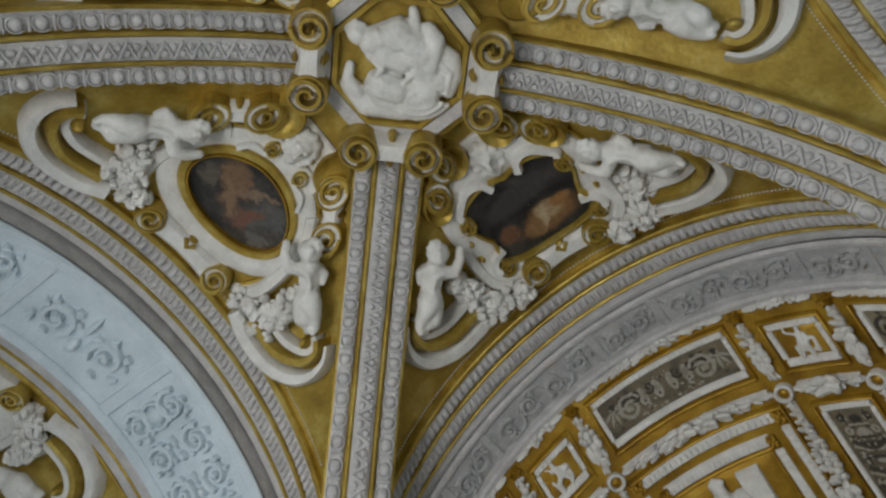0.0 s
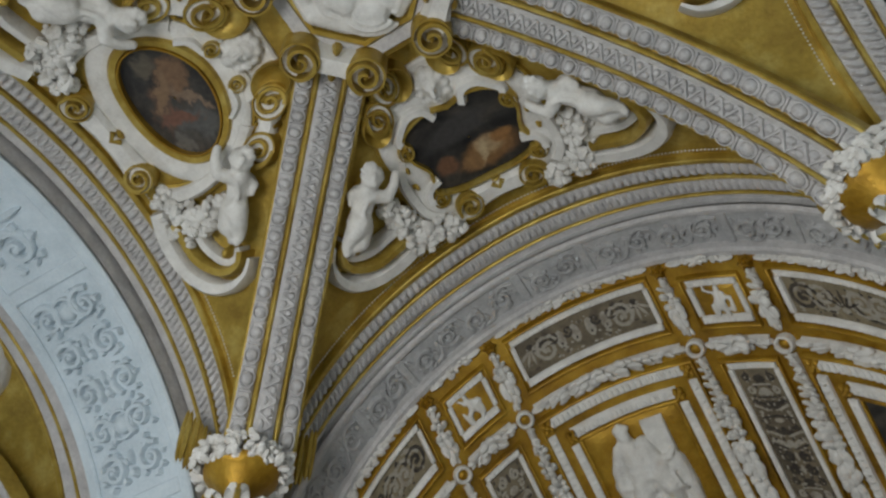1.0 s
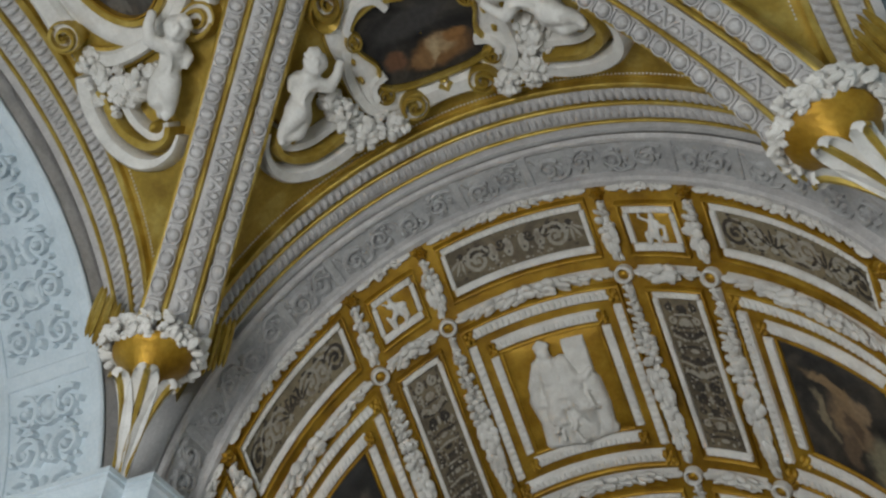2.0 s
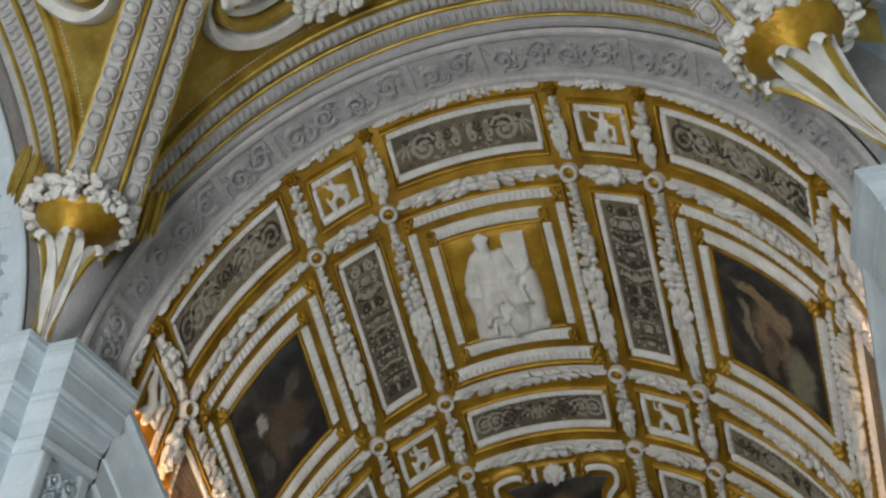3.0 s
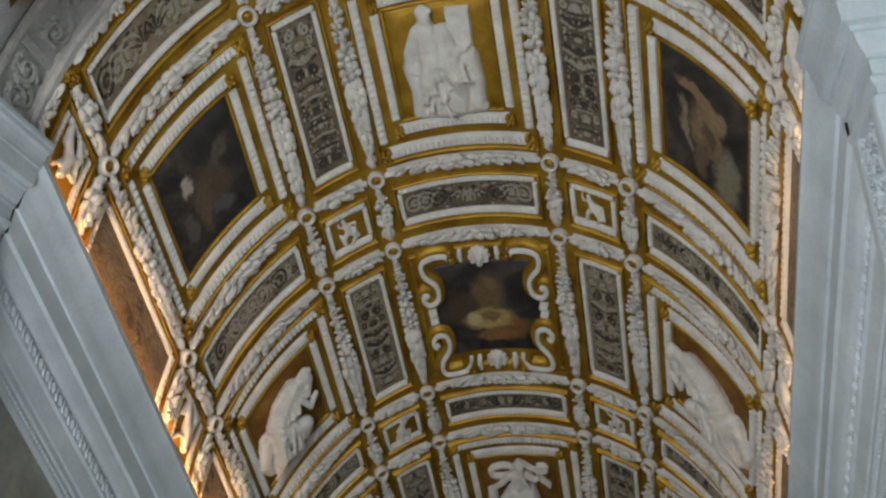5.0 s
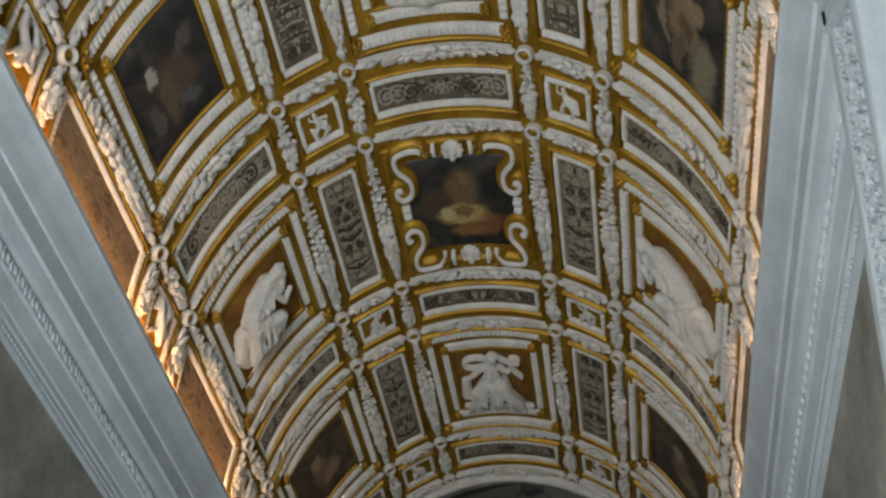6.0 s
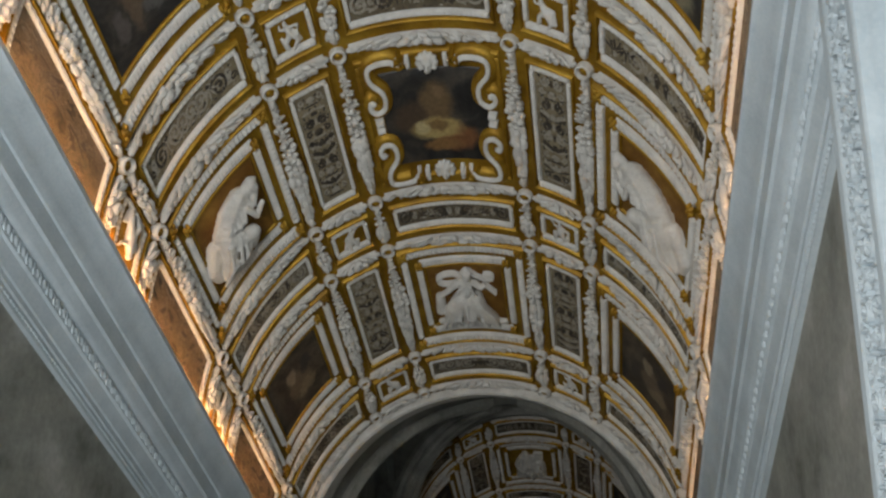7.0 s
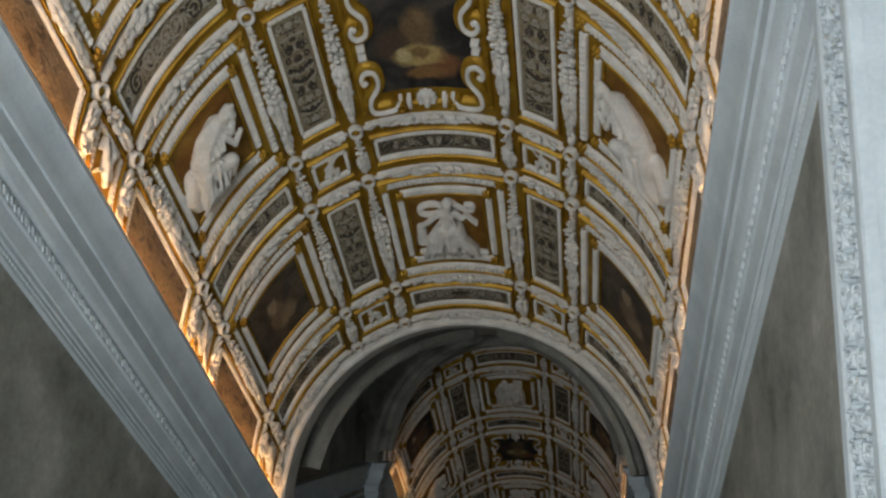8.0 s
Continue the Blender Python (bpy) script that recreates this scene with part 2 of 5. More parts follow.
# ---- mesh building ----
class Shape:
    """Vertices and faces gathered for one mesh."""

    def __init__(self):
        self.v, self.f = [], []

    def grid(self, rows, closed=False):
        base, n = len(self.v), len(rows[0])
        for r in rows:
            self.v += [tuple(p) for p in r]
        for i in range(len(rows) - 1):
            for j in range(n if closed else n - 1):
                k = (j + 1) % n
                self.f.append((base + i * n + j, base + i * n + k, base + (i + 1) * n + k, base + (i + 1) * n + j))
        return base

    def slab(self, fn, u0, u1, v0, v1, h0, h1, nu=1, nv=1, bev=0.006, bu=None):
        """A raised, bevelled slab over a rectangle of the surface fn(u, v, h)."""
        bu = bev if bu is None else bu
        us = [u0, u0] + [u0 + bu + (u1 - u0 - 2 * bu) * i / nu for i in range(nu + 1)] + [u1, u1]
        vs = [v0, v0] + [v0 + bev + (v1 - v0 - 2 * bev) * i / nv for i in range(nv + 1)] + [v1, v1]
        low = h1 - min(bev, (h1 - h0) * 0.6)

        def level(i, n):
            return 0 if i in (0, n - 1) else 1 if i in (1, n - 2) else 2
        hs = (h0, low, h1)
        self.grid([[fn(u, v, hs[min(level(i, len(us)), level(j, len(vs)))]) for j, v in enumerate(vs)] for i, u in enumerate(us)])

    def bead(self, fn, u, v, ru, rv, h, hh, n=6):
        """A half egg standing on the surface."""
        rings = []
        for k, (c, z) in enumerate(((1.0, 0.0), (0.92, 0.45), (0.6, 0.85))):
            rings.append([fn(u + ru * c * math.cos(6.2832 * i / n), v + rv * c * math.sin(6.2832 * i / n), h + hh * z) for i in range(n)])
        b = self.grid(rings, True)
        self.v.append(tuple(fn(u, v, h + hh)))
        t = len(self.v) - 1
        for i in range(n):
            self.f.append((b + 2 * n + i, b + 2 * n + (i + 1) % n, t))

    def strap(self, fn, path, wide, h0, h1, round_top=True):
        """A raised band along a path [(u, v), ...] of the surface; wide: half width in u, in v, or a list."""
        rows = []
        n = len(path)
        for i, (u, v) in enumerate(path):
            a, b = path[max(i - 1, 0)], path[min(i + 1, n - 1)]
            du, dv = b[0] - a[0], b[1] - a[1]
            q = math.hypot(du, dv) or 1
            nu, nv = -dv / q, du / q
            w = wide[i] if isinstance(wide, (list, tuple)) else wide
            prof = ((-1, h0), (-1, h0 + (h1 - h0) * 0.7), (-0.6, h1), (0.6, h1), (1, h0 + (h1 - h0) * 0.7), (1, h0)) if round_top else ((-1, h0), (-1, h1), (-0.7, h1 * 0.8 + h0 * 0.2), (0.7, h1 * 0.8 + h0 * 0.2), (1, h1), (1, h0))
            rows.append([fn(u + nu * w * s, v + nv * w * s, h) for s, h in prof])
        b = self.grid(rows)
        m = len(rows[0])
        self.f.append(tuple(range(b, b + m)))
        self.f.append(tuple(range(b + (n - 1) * m, b + n * m)))

    def lump(self, c, axes, n=6, rings=3, wob=0.0):
        """An egg of the three half axes (vectors) round c."""
        x, y, z = axes
        c = Vector(c)
        rows = []
        for k in range(1, rings + 1):
            t = math.pi * k / (rings + 1)
            rows.append([c + math.cos(t) * z + math.sin(t) * (math.cos(6.2832 * i / n) * x + math.sin(6.2832 * i / n) * y) * (1 + random.uniform(-wob, wob)) for i in range(n)])
        b = self.grid(rows, True)
        self.v += [tuple(c + z), tuple(c - z)]
        t = len(self.v) - 2
        for i in range(n):
            self.f.append((b + i, b + (i + 1) % n, t))
            self.f.append((b + (rings - 1) * n + i, b + (rings - 1) * n + (i + 1) % n, t + 1))

    def box(self, x0, x1, y0, y1, z0, z1):
        b = len(self.v)
        self.v += [(x, y, z) for x in (x0, x1) for y in (y0, y1) for z in (z0, z1)]
        self.f += [tuple(b + i for i in q) for q in ((0, 1, 3, 2), (4, 6, 7, 5), (0, 4, 5, 1), (2, 3, 7, 6), (0, 2, 6, 4), (1, 5, 7, 3))]

    def mesh(self, name, mat, smooth=True):
        me = bpy.data.meshes.new(name)
        me.from_pydata(self.v, [], self.f)
        me.materials.append(mat)
        bm = bmesh.new()
        bm.from_mesh(me)
        bmesh.ops.recalc_face_normals(bm, faces=bm.faces)
        bm.to_mesh(me)
        bm.free()
        if smooth:
            me.polygons.foreach_set("use_smooth", [True] * len(me.polygons))
            me.set_sharp_from_angle(angle=radians(40))
        me.update()
        return me


def with_place(ob, places):
    """Gives a painted field its own coordinates from -1 to 1 at each vertex."""
    at = ob.data.attributes.new("place", "FLOAT_VECTOR", "POINT")
    at.data.foreach_set("vector", [c for x, y in places for c in (x, y, 0.0)])


def thing(name, label, category, group="", kind=""):
    return tagged(new(name), label, category, group, kind)


def part(name, shape, mat, parent, label="", smooth=True):
    ob = new(name, shape.mesh(name, mat, smooth))
    ob.parent = parent
    return tagged(ob, label)


def solo(name, shape, mat, label, category, group="", kind="", smooth=True):
    return tagged(new(name, shape.mesh(name, mat, smooth)), label, category, group, kind)


# ---- the stair vault ----
s = Shape()
s.grid([[stair(a, y, -0.0) for y in np.linspace(-0.02, END, 12)] for a in np.linspace(-90, 88.5, 66)])
s.grid([[stair(a, y, -0.25) for y in np.linspace(-0.02, END, 12)] for a in np.linspace(-90, 88.5, 66)])
solo("ceiling_stair", s, GOLD, "gilded barrel vault falling with the staircase", "ceiling", kind="structure")

NOISY = random.Random(7)
FLIGHT = []      # what the lower flight repeats


def garland(a0, y0, a1, y1, girth=0.075):
    """A bound garland of leaves and fruit between two bosses of the vault."""
    p0, p1 = Vector(stair(a0, y0)), Vector(stair(a1, y1))
    length = math.hypot(R * radians(a1 - a0), (y1 - y0) * math.hypot(1, SL))
    cut = min(0.3, 0.085 / length)
    s = Shape()
    n = max(5, int(length * (1 - 2 * cut) / 0.040))
    along = (p1 - p0).normalized()
    for i in range(n):
        k0 = (i + 0.5) / n
        t = cut + (1 - 2 * cut) * k0
        a, y = a0 + (a1 - a0) * t, y0 + (y1 - y0) * t
        c = Vector(stair(a, y))
        up = (Vector(stair(a, y, 0.05)) - c).normalized()
        side = along.cross(up).normalized()
        fwd = up.cross(side) * (1 if k0 < 0.5 else -1)
        w = girth * (0.40 + 0.76 * math.sin(math.pi * k0) ** 0.75) * NOISY.uniform(0.9, 1.1)
        if i in (0, n - 1):
            s.lump(c + up * 0.022, (side * girth * 0.42, up * 0.026, fwd * 0.05), 8, 4)
        fruit = abs(k0 - 0.5) < 0.2
        for k in range(3):
            q = (k - 1) * 0.66 + NOISY.uniform(-0.12, 0.12)
            r = w * NOISY.uniform(0.46, 0.62)
            pos = c + side * w * 0.9 * q + up * (0.014 + w * 0.62 * (1 - 0.75 * q * q)) + fwd * NOISY.uniform(-0.030, 0.030)
            d = (fwd * -1 + side * q * NOISY.uniform(0.1, 0.5) + up * 0.35).normalized()
            e = up.cross(d).normalized()
            if fruit:
                s.lump(pos, (e * r * 0.85, up * r * 0.85, d * r * NOISY.uniform(1.0, 1.5)), 7, 4, 0.06)
            else:
                s.lump(pos, (e * r * 0.78, up * r * 0.6, d * r * NOISY.uniform(1.4, 1.9)), 7, 4, 0.06)
    s.slab(lambda u, v, h: Vector(c_line(a0, y0, a1, y1, u)) + side_of(a0, y0, a1, y1, u) * v + up_of(a0, y0, a1, y1, u) * h, cut, 1 - cut, -girth * 0.4, girth * 0.4, -0.01, 0.03, 8, 1, 0.01, 0.01)
    ob = solo("garland", s, WHITE, "white stucco garland of leaves and fruit on a vault rib", "garland", "garlands of the vault")
    FLIGHT.append(ob)
    return ob


def c_line(a0, y0, a1, y1, t):
    return stair(a0 + (a1 - a0) * t, y0 + (y1 - y0) * t)


def up_of(a0, y0, a1, y1, t):
    q = radians(a0 + (a1 - a0) * t)
    return Vector((-math.sin(q), 0, -math.cos(q)))


def side_of(a0, y0, a1, y1, t):
    d = Vector(stair(a1, y1)) - Vector(stair(a0, y0))
    return d.cross(up_of(a0, y0, a1, y1, t)).normalized()


EDGES = (-88.0,) + RIBS + (86.5,)
for a in RIBS:
    for j in range(7):
        garland(a, ROWY[j], a, ROWY[j + 1], 0.050 if j % 2 else 0.046)
for y in ROWY:
    for i in range(7):
        if EDGES[i + 1] - EDGES[i] > 5:
            garland(EDGES[i], y, EDGES[i + 1], y, 0.050 if y else 0.028)

# bosses where the ribs cross
ring = Shape()
prof = ((0.031, -0.012), (0.034, 0.008), (0.042, 0.016), (0.052, 0.009), (0.058, -0.05))
ring.grid([[(r * math.cos(6.2832 * i / 16), r * math.sin(6.2832 * i / 16), h) for i in range(16)] for r, h in prof], True)
knob = Shape()
knob.grid([[(r * math.cos(6.2832 * i / 12), r * math.sin(6.2832 * i / 12), h) for i in range(12)] for r, h in ((0.033, -0.016), (0.031, -0.012), (0.020, -0.006), (0.010, 0.0), (0.001, 0.002))], True)
boss = thing("boss", "round white stucco boss with gilded centre where ribs cross", "boss", "bosses of the vault")
part("ring", ring, WHITE, boss)
part("knob", knob, GOLD, boss, "gilded hollow centre")


def on_vault(a, y, h=0.0):
    q = radians(a)
    up = Vector((-math.sin(q), -SL * math.cos(q), -math.cos(q))).normalized()
    fwd = Vector((0, 1, -SL))
    fwd = (fwd - up * fwd.dot(up)).normalized()
    m = Matrix((fwd.cross(up), fwd, up)).transposed().to_4x4()
    m.translation = stair(a, y, h)
    return m


first = True
for a in RIBS:
    for y in ROWY:
        if y == 0.0:
            s = Shape()
            s.grid([[(r * (1 + f * math.cos(6 * 6.2832 * k / 36)) * math.cos(6.2832 * k / 36), r * (1 + f * math.cos(6 * 6.2832 * k / 36)) * math.sin(6.2832 * k / 36), h) for k in range(36)] for r, f, h in ((0.036, 0.2, -0.02), (0.038, 0.22, 0.008), (0.028, 0.2, 0.022), (0.014, 0.05, 0.012), (0.010, 0.0, 0.022), (0.001, 0.0, 0.028))], True)
            ob = solo("rosette", s, GOLD, "small gilded rosette at the edge of the stone arch", "rosette", "rosettes beside the arch")
            ob.matrix_world = on_vault(a, 0.022, 0.025)
            FLIGHT.append(ob)
        elif first:
            boss.matrix_world = on_vault(a, y, 0.042)
            first = False
            FLIGHT.append(boss)
        else:
            FLIGHT.append(copy_thing(boss, on_vault(a, y, 0.042)))


# ---- coffers ----
def sur(u, v, h):
    """The vault by degrees and metres."""
    return stair(u, v, h)


DEG = math.degrees(1 / R)      # degrees for a metre of arc


def bars(coffer, name, mat, a0, a1, y0, y1, w, h0, h1, gap=0.0, beads=0.0, bead_mat=None, bead_h=0.016):
    """Four straight mouldings round a rectangle of the vault, w wide, each a part; with beads on them."""
    wa = w * DEG
    for k in range(4):
        s = Shape()
        b = Shape()
        na = max(2, int((a1 - a0) / 3))
        if k < 2:
            ya = y0 if k == 0 else y1 - w
            s.slab(sur, a0 + gap * DEG, a1 - gap * DEG, ya, ya + w, h0, h1, na, 1, 0.006, 0.006 * DEG)
            if beads:
                n = int((a1 - a0 - 2 * gap * DEG) / (beads * DEG))
                for i in range(n):
                    b.bead(sur, a0 + gap * DEG + (i + 0.5) * (a1 - a0 - 2 * gap * DEG) / n, ya + w / 2, beads * 0.42 * DEG, w * 0.48, h1 - 0.006, 0.006 + bead_h)
        else:
            aa = a0 if k == 2 else a1 - wa
            s.slab(sur, aa, aa + wa, y0 + w + gap, y1 - w - gap, h0, h1, 1, 1, 0.006, 0.006 * DEG)
            if beads:
                n = max(1, int((y1 - y0 - 2 * w - 2 * gap) / beads))
                for i in range(n):
                    b.bead(sur, aa + wa / 2, y0 + w + gap + (i + 0.5) * (y1 - y0 - 2 * w - 2 * gap) / n, w * 0.48 * DEG, beads * 0.42, h1 - 0.006, 0.006 + bead_h)
        ob = part(name, s, mat, coffer)
        if beads and b.v:
            tagged(part("beading", b, bead_mat or mat, ob), kind="stuff")


def field(coffer, mat, a0, a1, y0, y1, h, label):
    s = Shape()
    na, ny = max(2, int((a1 - a0) / 3)), 6
    s.slab(sur, a0, a1, y0, y1, -0.01, h, na, ny, 0.003, 0.003 * DEG)
    ob = part("field", s, mat, coffer, label)
    if mat in PICTURES:
        ks = [-1, -1] + [-1 + 2 * i / na for i in range(na + 1)] + [1, 1]
        ls = [-1, -1] + [-1 + 2 * i / ny for i in range(ny + 1)] + [1, 1]
        with_place(ob, [(k, l) for k in ks for l in ls])
    return ob


def grotesque(painted, a0, a1, y0, y1, seed, tall):
    """Painted scrolls, vases and leaves, alike on both sides of the middle line, a hair's breadth over the painted ground."""
    rnd = random.Random(seed)
    hu, hv = (a1 - a0) / 2 / DEG * 0.93, (y1 - y0) / 2 * 0.93
    ca, cy = (a0 + a1) / 2, (y0 + y1) / 2
    long_, wide = (hv * 1.18, hu) if tall else (hu, hv * 1.18)
    if tall:
        g = lambda l, w, h: stair(ca + w * DEG, cy + l / 1.18, h)
    else:
        g = lambda l, w, h: stair(ca + l * DEG, cy + w / 1.18, h)
    pale, dark = Shape(), Shape()

    def stroke(to, path, w):
        to.strap(g, path, w, 0.004, 0.0085)

    def both(to, path, w):
        for m in (-1, 1):
            stroke(to, [(l, m * q) for l, q in path] if tall else [(m * l, q) for l, q in path], w)

    def spot(to, l, w, rl, rw):
        for m in (-1, 1) if (w if tall else l) else (1,):
            to.bead(g, l if tall else m * l, m * w if tall else w, rl, rw, 0.004, 0.005, 9)
    n = max(3, round((2 * long_ if tall else long_) / (wide * (0.80 if tall else 0.95))))
    step = (2 * long_ if tall else long_) / n
    for i in range(n):
        l = (-long_ if tall else 0.0) + step * (i + 0.5)
        kind = rnd.randrange(4)
        to, other = (pale, dark) if rnd.random() < 0.5 else (dark, pale)
        if tall:
            if kind == 0:      # a vase on a foot
                spot(to, l, 0.0, step * 0.36, wide * 0.36)
                stroke(other, [(l + step * 0.42, -wide * 0.5), (l + step * 0.42, wide * 0.5)], step * 0.07)
                both(to, curl(l - step * 0.1, wide * 0.62, wide * 0.24, 1.1, 200, -1, 10), wide * 0.07)
            elif kind == 1:    # a pair of scrolls
                both(to, curl(l, wide * 0.48, min(step, wide) * 0.42, 1.4, 180, 1, 14), wide * 0.09)
                spot(other, l, 0.0, step * 0.4, wide * 0.10)
            elif kind == 2:    # wings and a body
                both(to, smooth_path([(l + step * 0.3, wide * 0.08), (l - step * 0.1, wide * 0.45), (l - step * 0.35, wide * 0.85)], 4), wide * 0.13)
                both(other, smooth_path([(l + step * 0.4, wide * 0.1), (l + step * 0.25, wide * 0.5), (l, wide * 0.9)], 4), wide * 0.07)
                spot(to, l, 0.0, step * 0.34, wide * 0.20)
            else:              # a canopy
                stroke(to, [(l, -wide * 0.8), (l - step * 0.15, 0), (l, wide * 0.8)], step * 0.09)
                both(other, [(l, wide * 0.75), (l + step * 0.4, wide * 0.7)], wide * 0.05)
                spot(other, l + step * 0.22, 0.0, step * 0.2, wide * 0.28)
        else:
            up = rnd.choice((-1, 1))
            if kind < 2:
                both(to, curl(l, up * wide * 0.1, wide * 0.80, 1.6, 200 * up, up, 18), wide * 0.11)
                spot(to, l, up * wide * 0.15, wide * 0.17, wide * 0.17)
                both(other, smooth_path([(l - step * 0.4, -up * wide * 0.7), (l, -up * wide * 0.62), (l + step * 0.4, -up * wide * 0.2)], 4), wide * 0.09)
            elif kind == 2:
                spot(to, l, 0.0, wide * 0.34, wide * 0.62)
                spot(other, l, up * wide * 0.2, wide * 0.15, wide * 0.22)
                both(other, curl(l + step * 0.42, -up * wide * 0.3, wide * 0.34, 1.2, 30, up, 12), wide * 0.08)
            else:
                for q in (-60, -30, 0, 30, 60):
                    c_, s_ = math.cos(radians(q + 90 * up)), math.sin(radians(q + 90 * up))
                    both(to, [(l + c_ * wide * 0.15, s_ * wide * 0.15 - up * wide * 0.4), (l + c_ * wide * 0.6, s_ * wide * 0.6 - up * wide * 0.4), (l + c_ * wide, s_ * wide - up * wide * 0.4)], [wide * 0.03, wide * 0.10, wide * 0.02])
                spot(other, l, -up * wide * 0.5, wide * 0.24, wide * 0.2)
        for k in range(11):    # small leaves
            ll, ww = l + rnd.uniform(-0.5, 0.5) * step, rnd.uniform(0.15, 0.92) * wide
            if not tall:
                ww *= rnd.choice((-1, 1))
                ll = max(ll, 0.01)
            spot(rnd.choice((pale, dark)), ll, ww, wide * rnd.uniform(0.05, 0.16), wide * rnd.uniform(0.04, 0.10))
    for nm, sh, mat in (("pale_ornament", pale, GREYED), ("dark_ornament", dark, INKED)):
        if sh.v:
            tagged(part(nm, sh, mat, painted), kind="stuff")


def big_coffer(a0, a1, y0, y1, mat, label, what):
    c = thing("coffer", label, "coffer", "large coffers of the vault")
    FLIGHT.append(c)
    m = 0.056
    bars(c, "gilt_border", GOLD, a0 + m * DEG, a1 - m * DEG, y0 + m, y1 - m, 0.014, 0.0, 0.040)
    m = 0.076
    bars(c, "beaded_moulding", WHITE, a0 + m * DEG, a1 - m * DEG, y0 + m, y1 - m, 0.052, 0.0, 0.030, 0.042, 0.036)
    for sa in (0, 1):
        for sb in (0, 1):
            for mm, big in ((m, 1.0), (0.186, 0.8)):
                s = Shape()
                ua, vb = (a0 + (mm + 0.026) * DEG, a1 - (mm + 0.026) * DEG)[sa], (y0 + mm + 0.024, y1 - mm - 0.024)[sb]
                for du, dv in ((0, 0), (0.020, 0.016), (-0.018, 0.018), (0.018, -0.020), (-0.020, -0.016)):
                    s.bead(sur, ua + du * big * DEG, vb + dv * big, 0.020 * big * DEG, 0.020 * big, 0.02, 0.034, 6)
                part("corner_leaf", s, GOLD, c)
    m = 0.184
    bars(c, "dentilled_moulding", WHITE, a0 + m * DEG, a1 - m * DEG, y0 + m, y1 - m, 0.050, 0.0, 0.024, 0.036, 0.030, None, 0.007)
    m = 0.244
    bars(c, "inner_border", GOLD, a0 + m * DEG, a1 - m * DEG, y0 + m, y1 - m, 0.018, 0.0, 0.02)
    m = 0.264
    field(c, mat, a0 + m * DEG, a1 - m * DEG, y0 + m, y1 - m, 0.006, what)
    return c


def strip_coffer(a0, a1, y0, y1, mat, label, what, m=0.086, w=0.028):
    c = thing("coffer", label, "coffer", "narrow coffers of the vault")
    FLIGHT.append(c)
    bars(c, "gilt_border", GOLD, a0 + m * DEG, a1 - m * DEG, y0 + m, y1 - m, 0.014, 0.0, 0.035)
    m += 0.024
    bars(c, "carved_moulding", WHITE, a0 + m * DEG, a1 - m * DEG, y0 + m, y1 - m, w, 0.0, 0.026, 0.010, 0.034, None, 0.006)
    m += w + 0.002
    f = field(c, mat, a0 + m * DEG, a1 - m * DEG, y0 + m, y1 - m, 0.006, what)
    if mat in (AGED, SMOKED):
        tall = (y1 - y0) * 1.18 > (a1 - a0) / DEG
        grotesque(f, a0 + m * DEG, a1 - m * DEG, y0 + m, y1 - m, int(a0 * 7 + y0 * 31), tall)
    return c


def limbs(fn, chains, size=1.0):
    """Rounded limbs on the surface fn(x, y, h): chains of (x, y, height, radius), for sculpt() to melt into one."""
    s = Shape()
    for chain in chains:
        for (x0, y0, h0, r0), (x1, y1, h1, r1) in zip(chain[:-1], chain[1:]):
            n = max(1, int(math.dist((x0, y0, h0), (x1, y1, h1)) / (0.45 * min(r0, r1) + 1e-6)))
            for i in range(n + 1):
                t = i / n
                r = (r0 + (r1 - r0) * t) * size
                c = Vector(fn(x0 + (x1 - x0) * t, y0 + (y1 - y0) * t, (h0 + (h1 - h0) * t) * size))
                s.lump(c, (Vector((r, 0, 0)), Vector((0, r, 0)), Vector((0, 0, r))), 8, 5)
    return s


def sculpt(name, shape, mat, voxel):
    """Melts overlapping limbs into one smooth mesh."""
    ob = new(name, shape.mesh(name, mat))
    m = ob.modifiers.new("melt", "REMESH")
    m.mode, m.voxel_size, m.use_smooth_shade = "VOXEL", voxel, True
    m = ob.modifiers.new("soften", "SMOOTH")
    m.factor, m.iterations = 0.5, 2
    deps = bpy.context.evaluated_depsgraph_get()
    deps.update()
    me = bpy.data.meshes.new_from_object(ob.evaluated_get(deps))
    ob.modifiers.clear()
    ob.data = me
    me.name = name
    if not me.materials:
        me.materials.append(mat)
    return ob


def folds(seed, n, x0, x1, y0, y1, h, r):
    """Thin ridges of drapery."""
    rnd = random.Random(seed)
    out = []
    for i in range(n):
        x, y = rnd.uniform(x0, x1), rnd.uniform(y0, y1)
        dx, dy = rnd.uniform(-0.10, 0.10), -rnd.uniform(0.08, 0.2)
        out.append(((x, y, h * rnd.uniform(0.85, 1.1), r), (x + dx * 0.5, y + dy * 0.6, h * 1.1, r * 1.2), (x + dx, max(y + dy, y0 - 0.12), h * 0.8, r)))
    return out


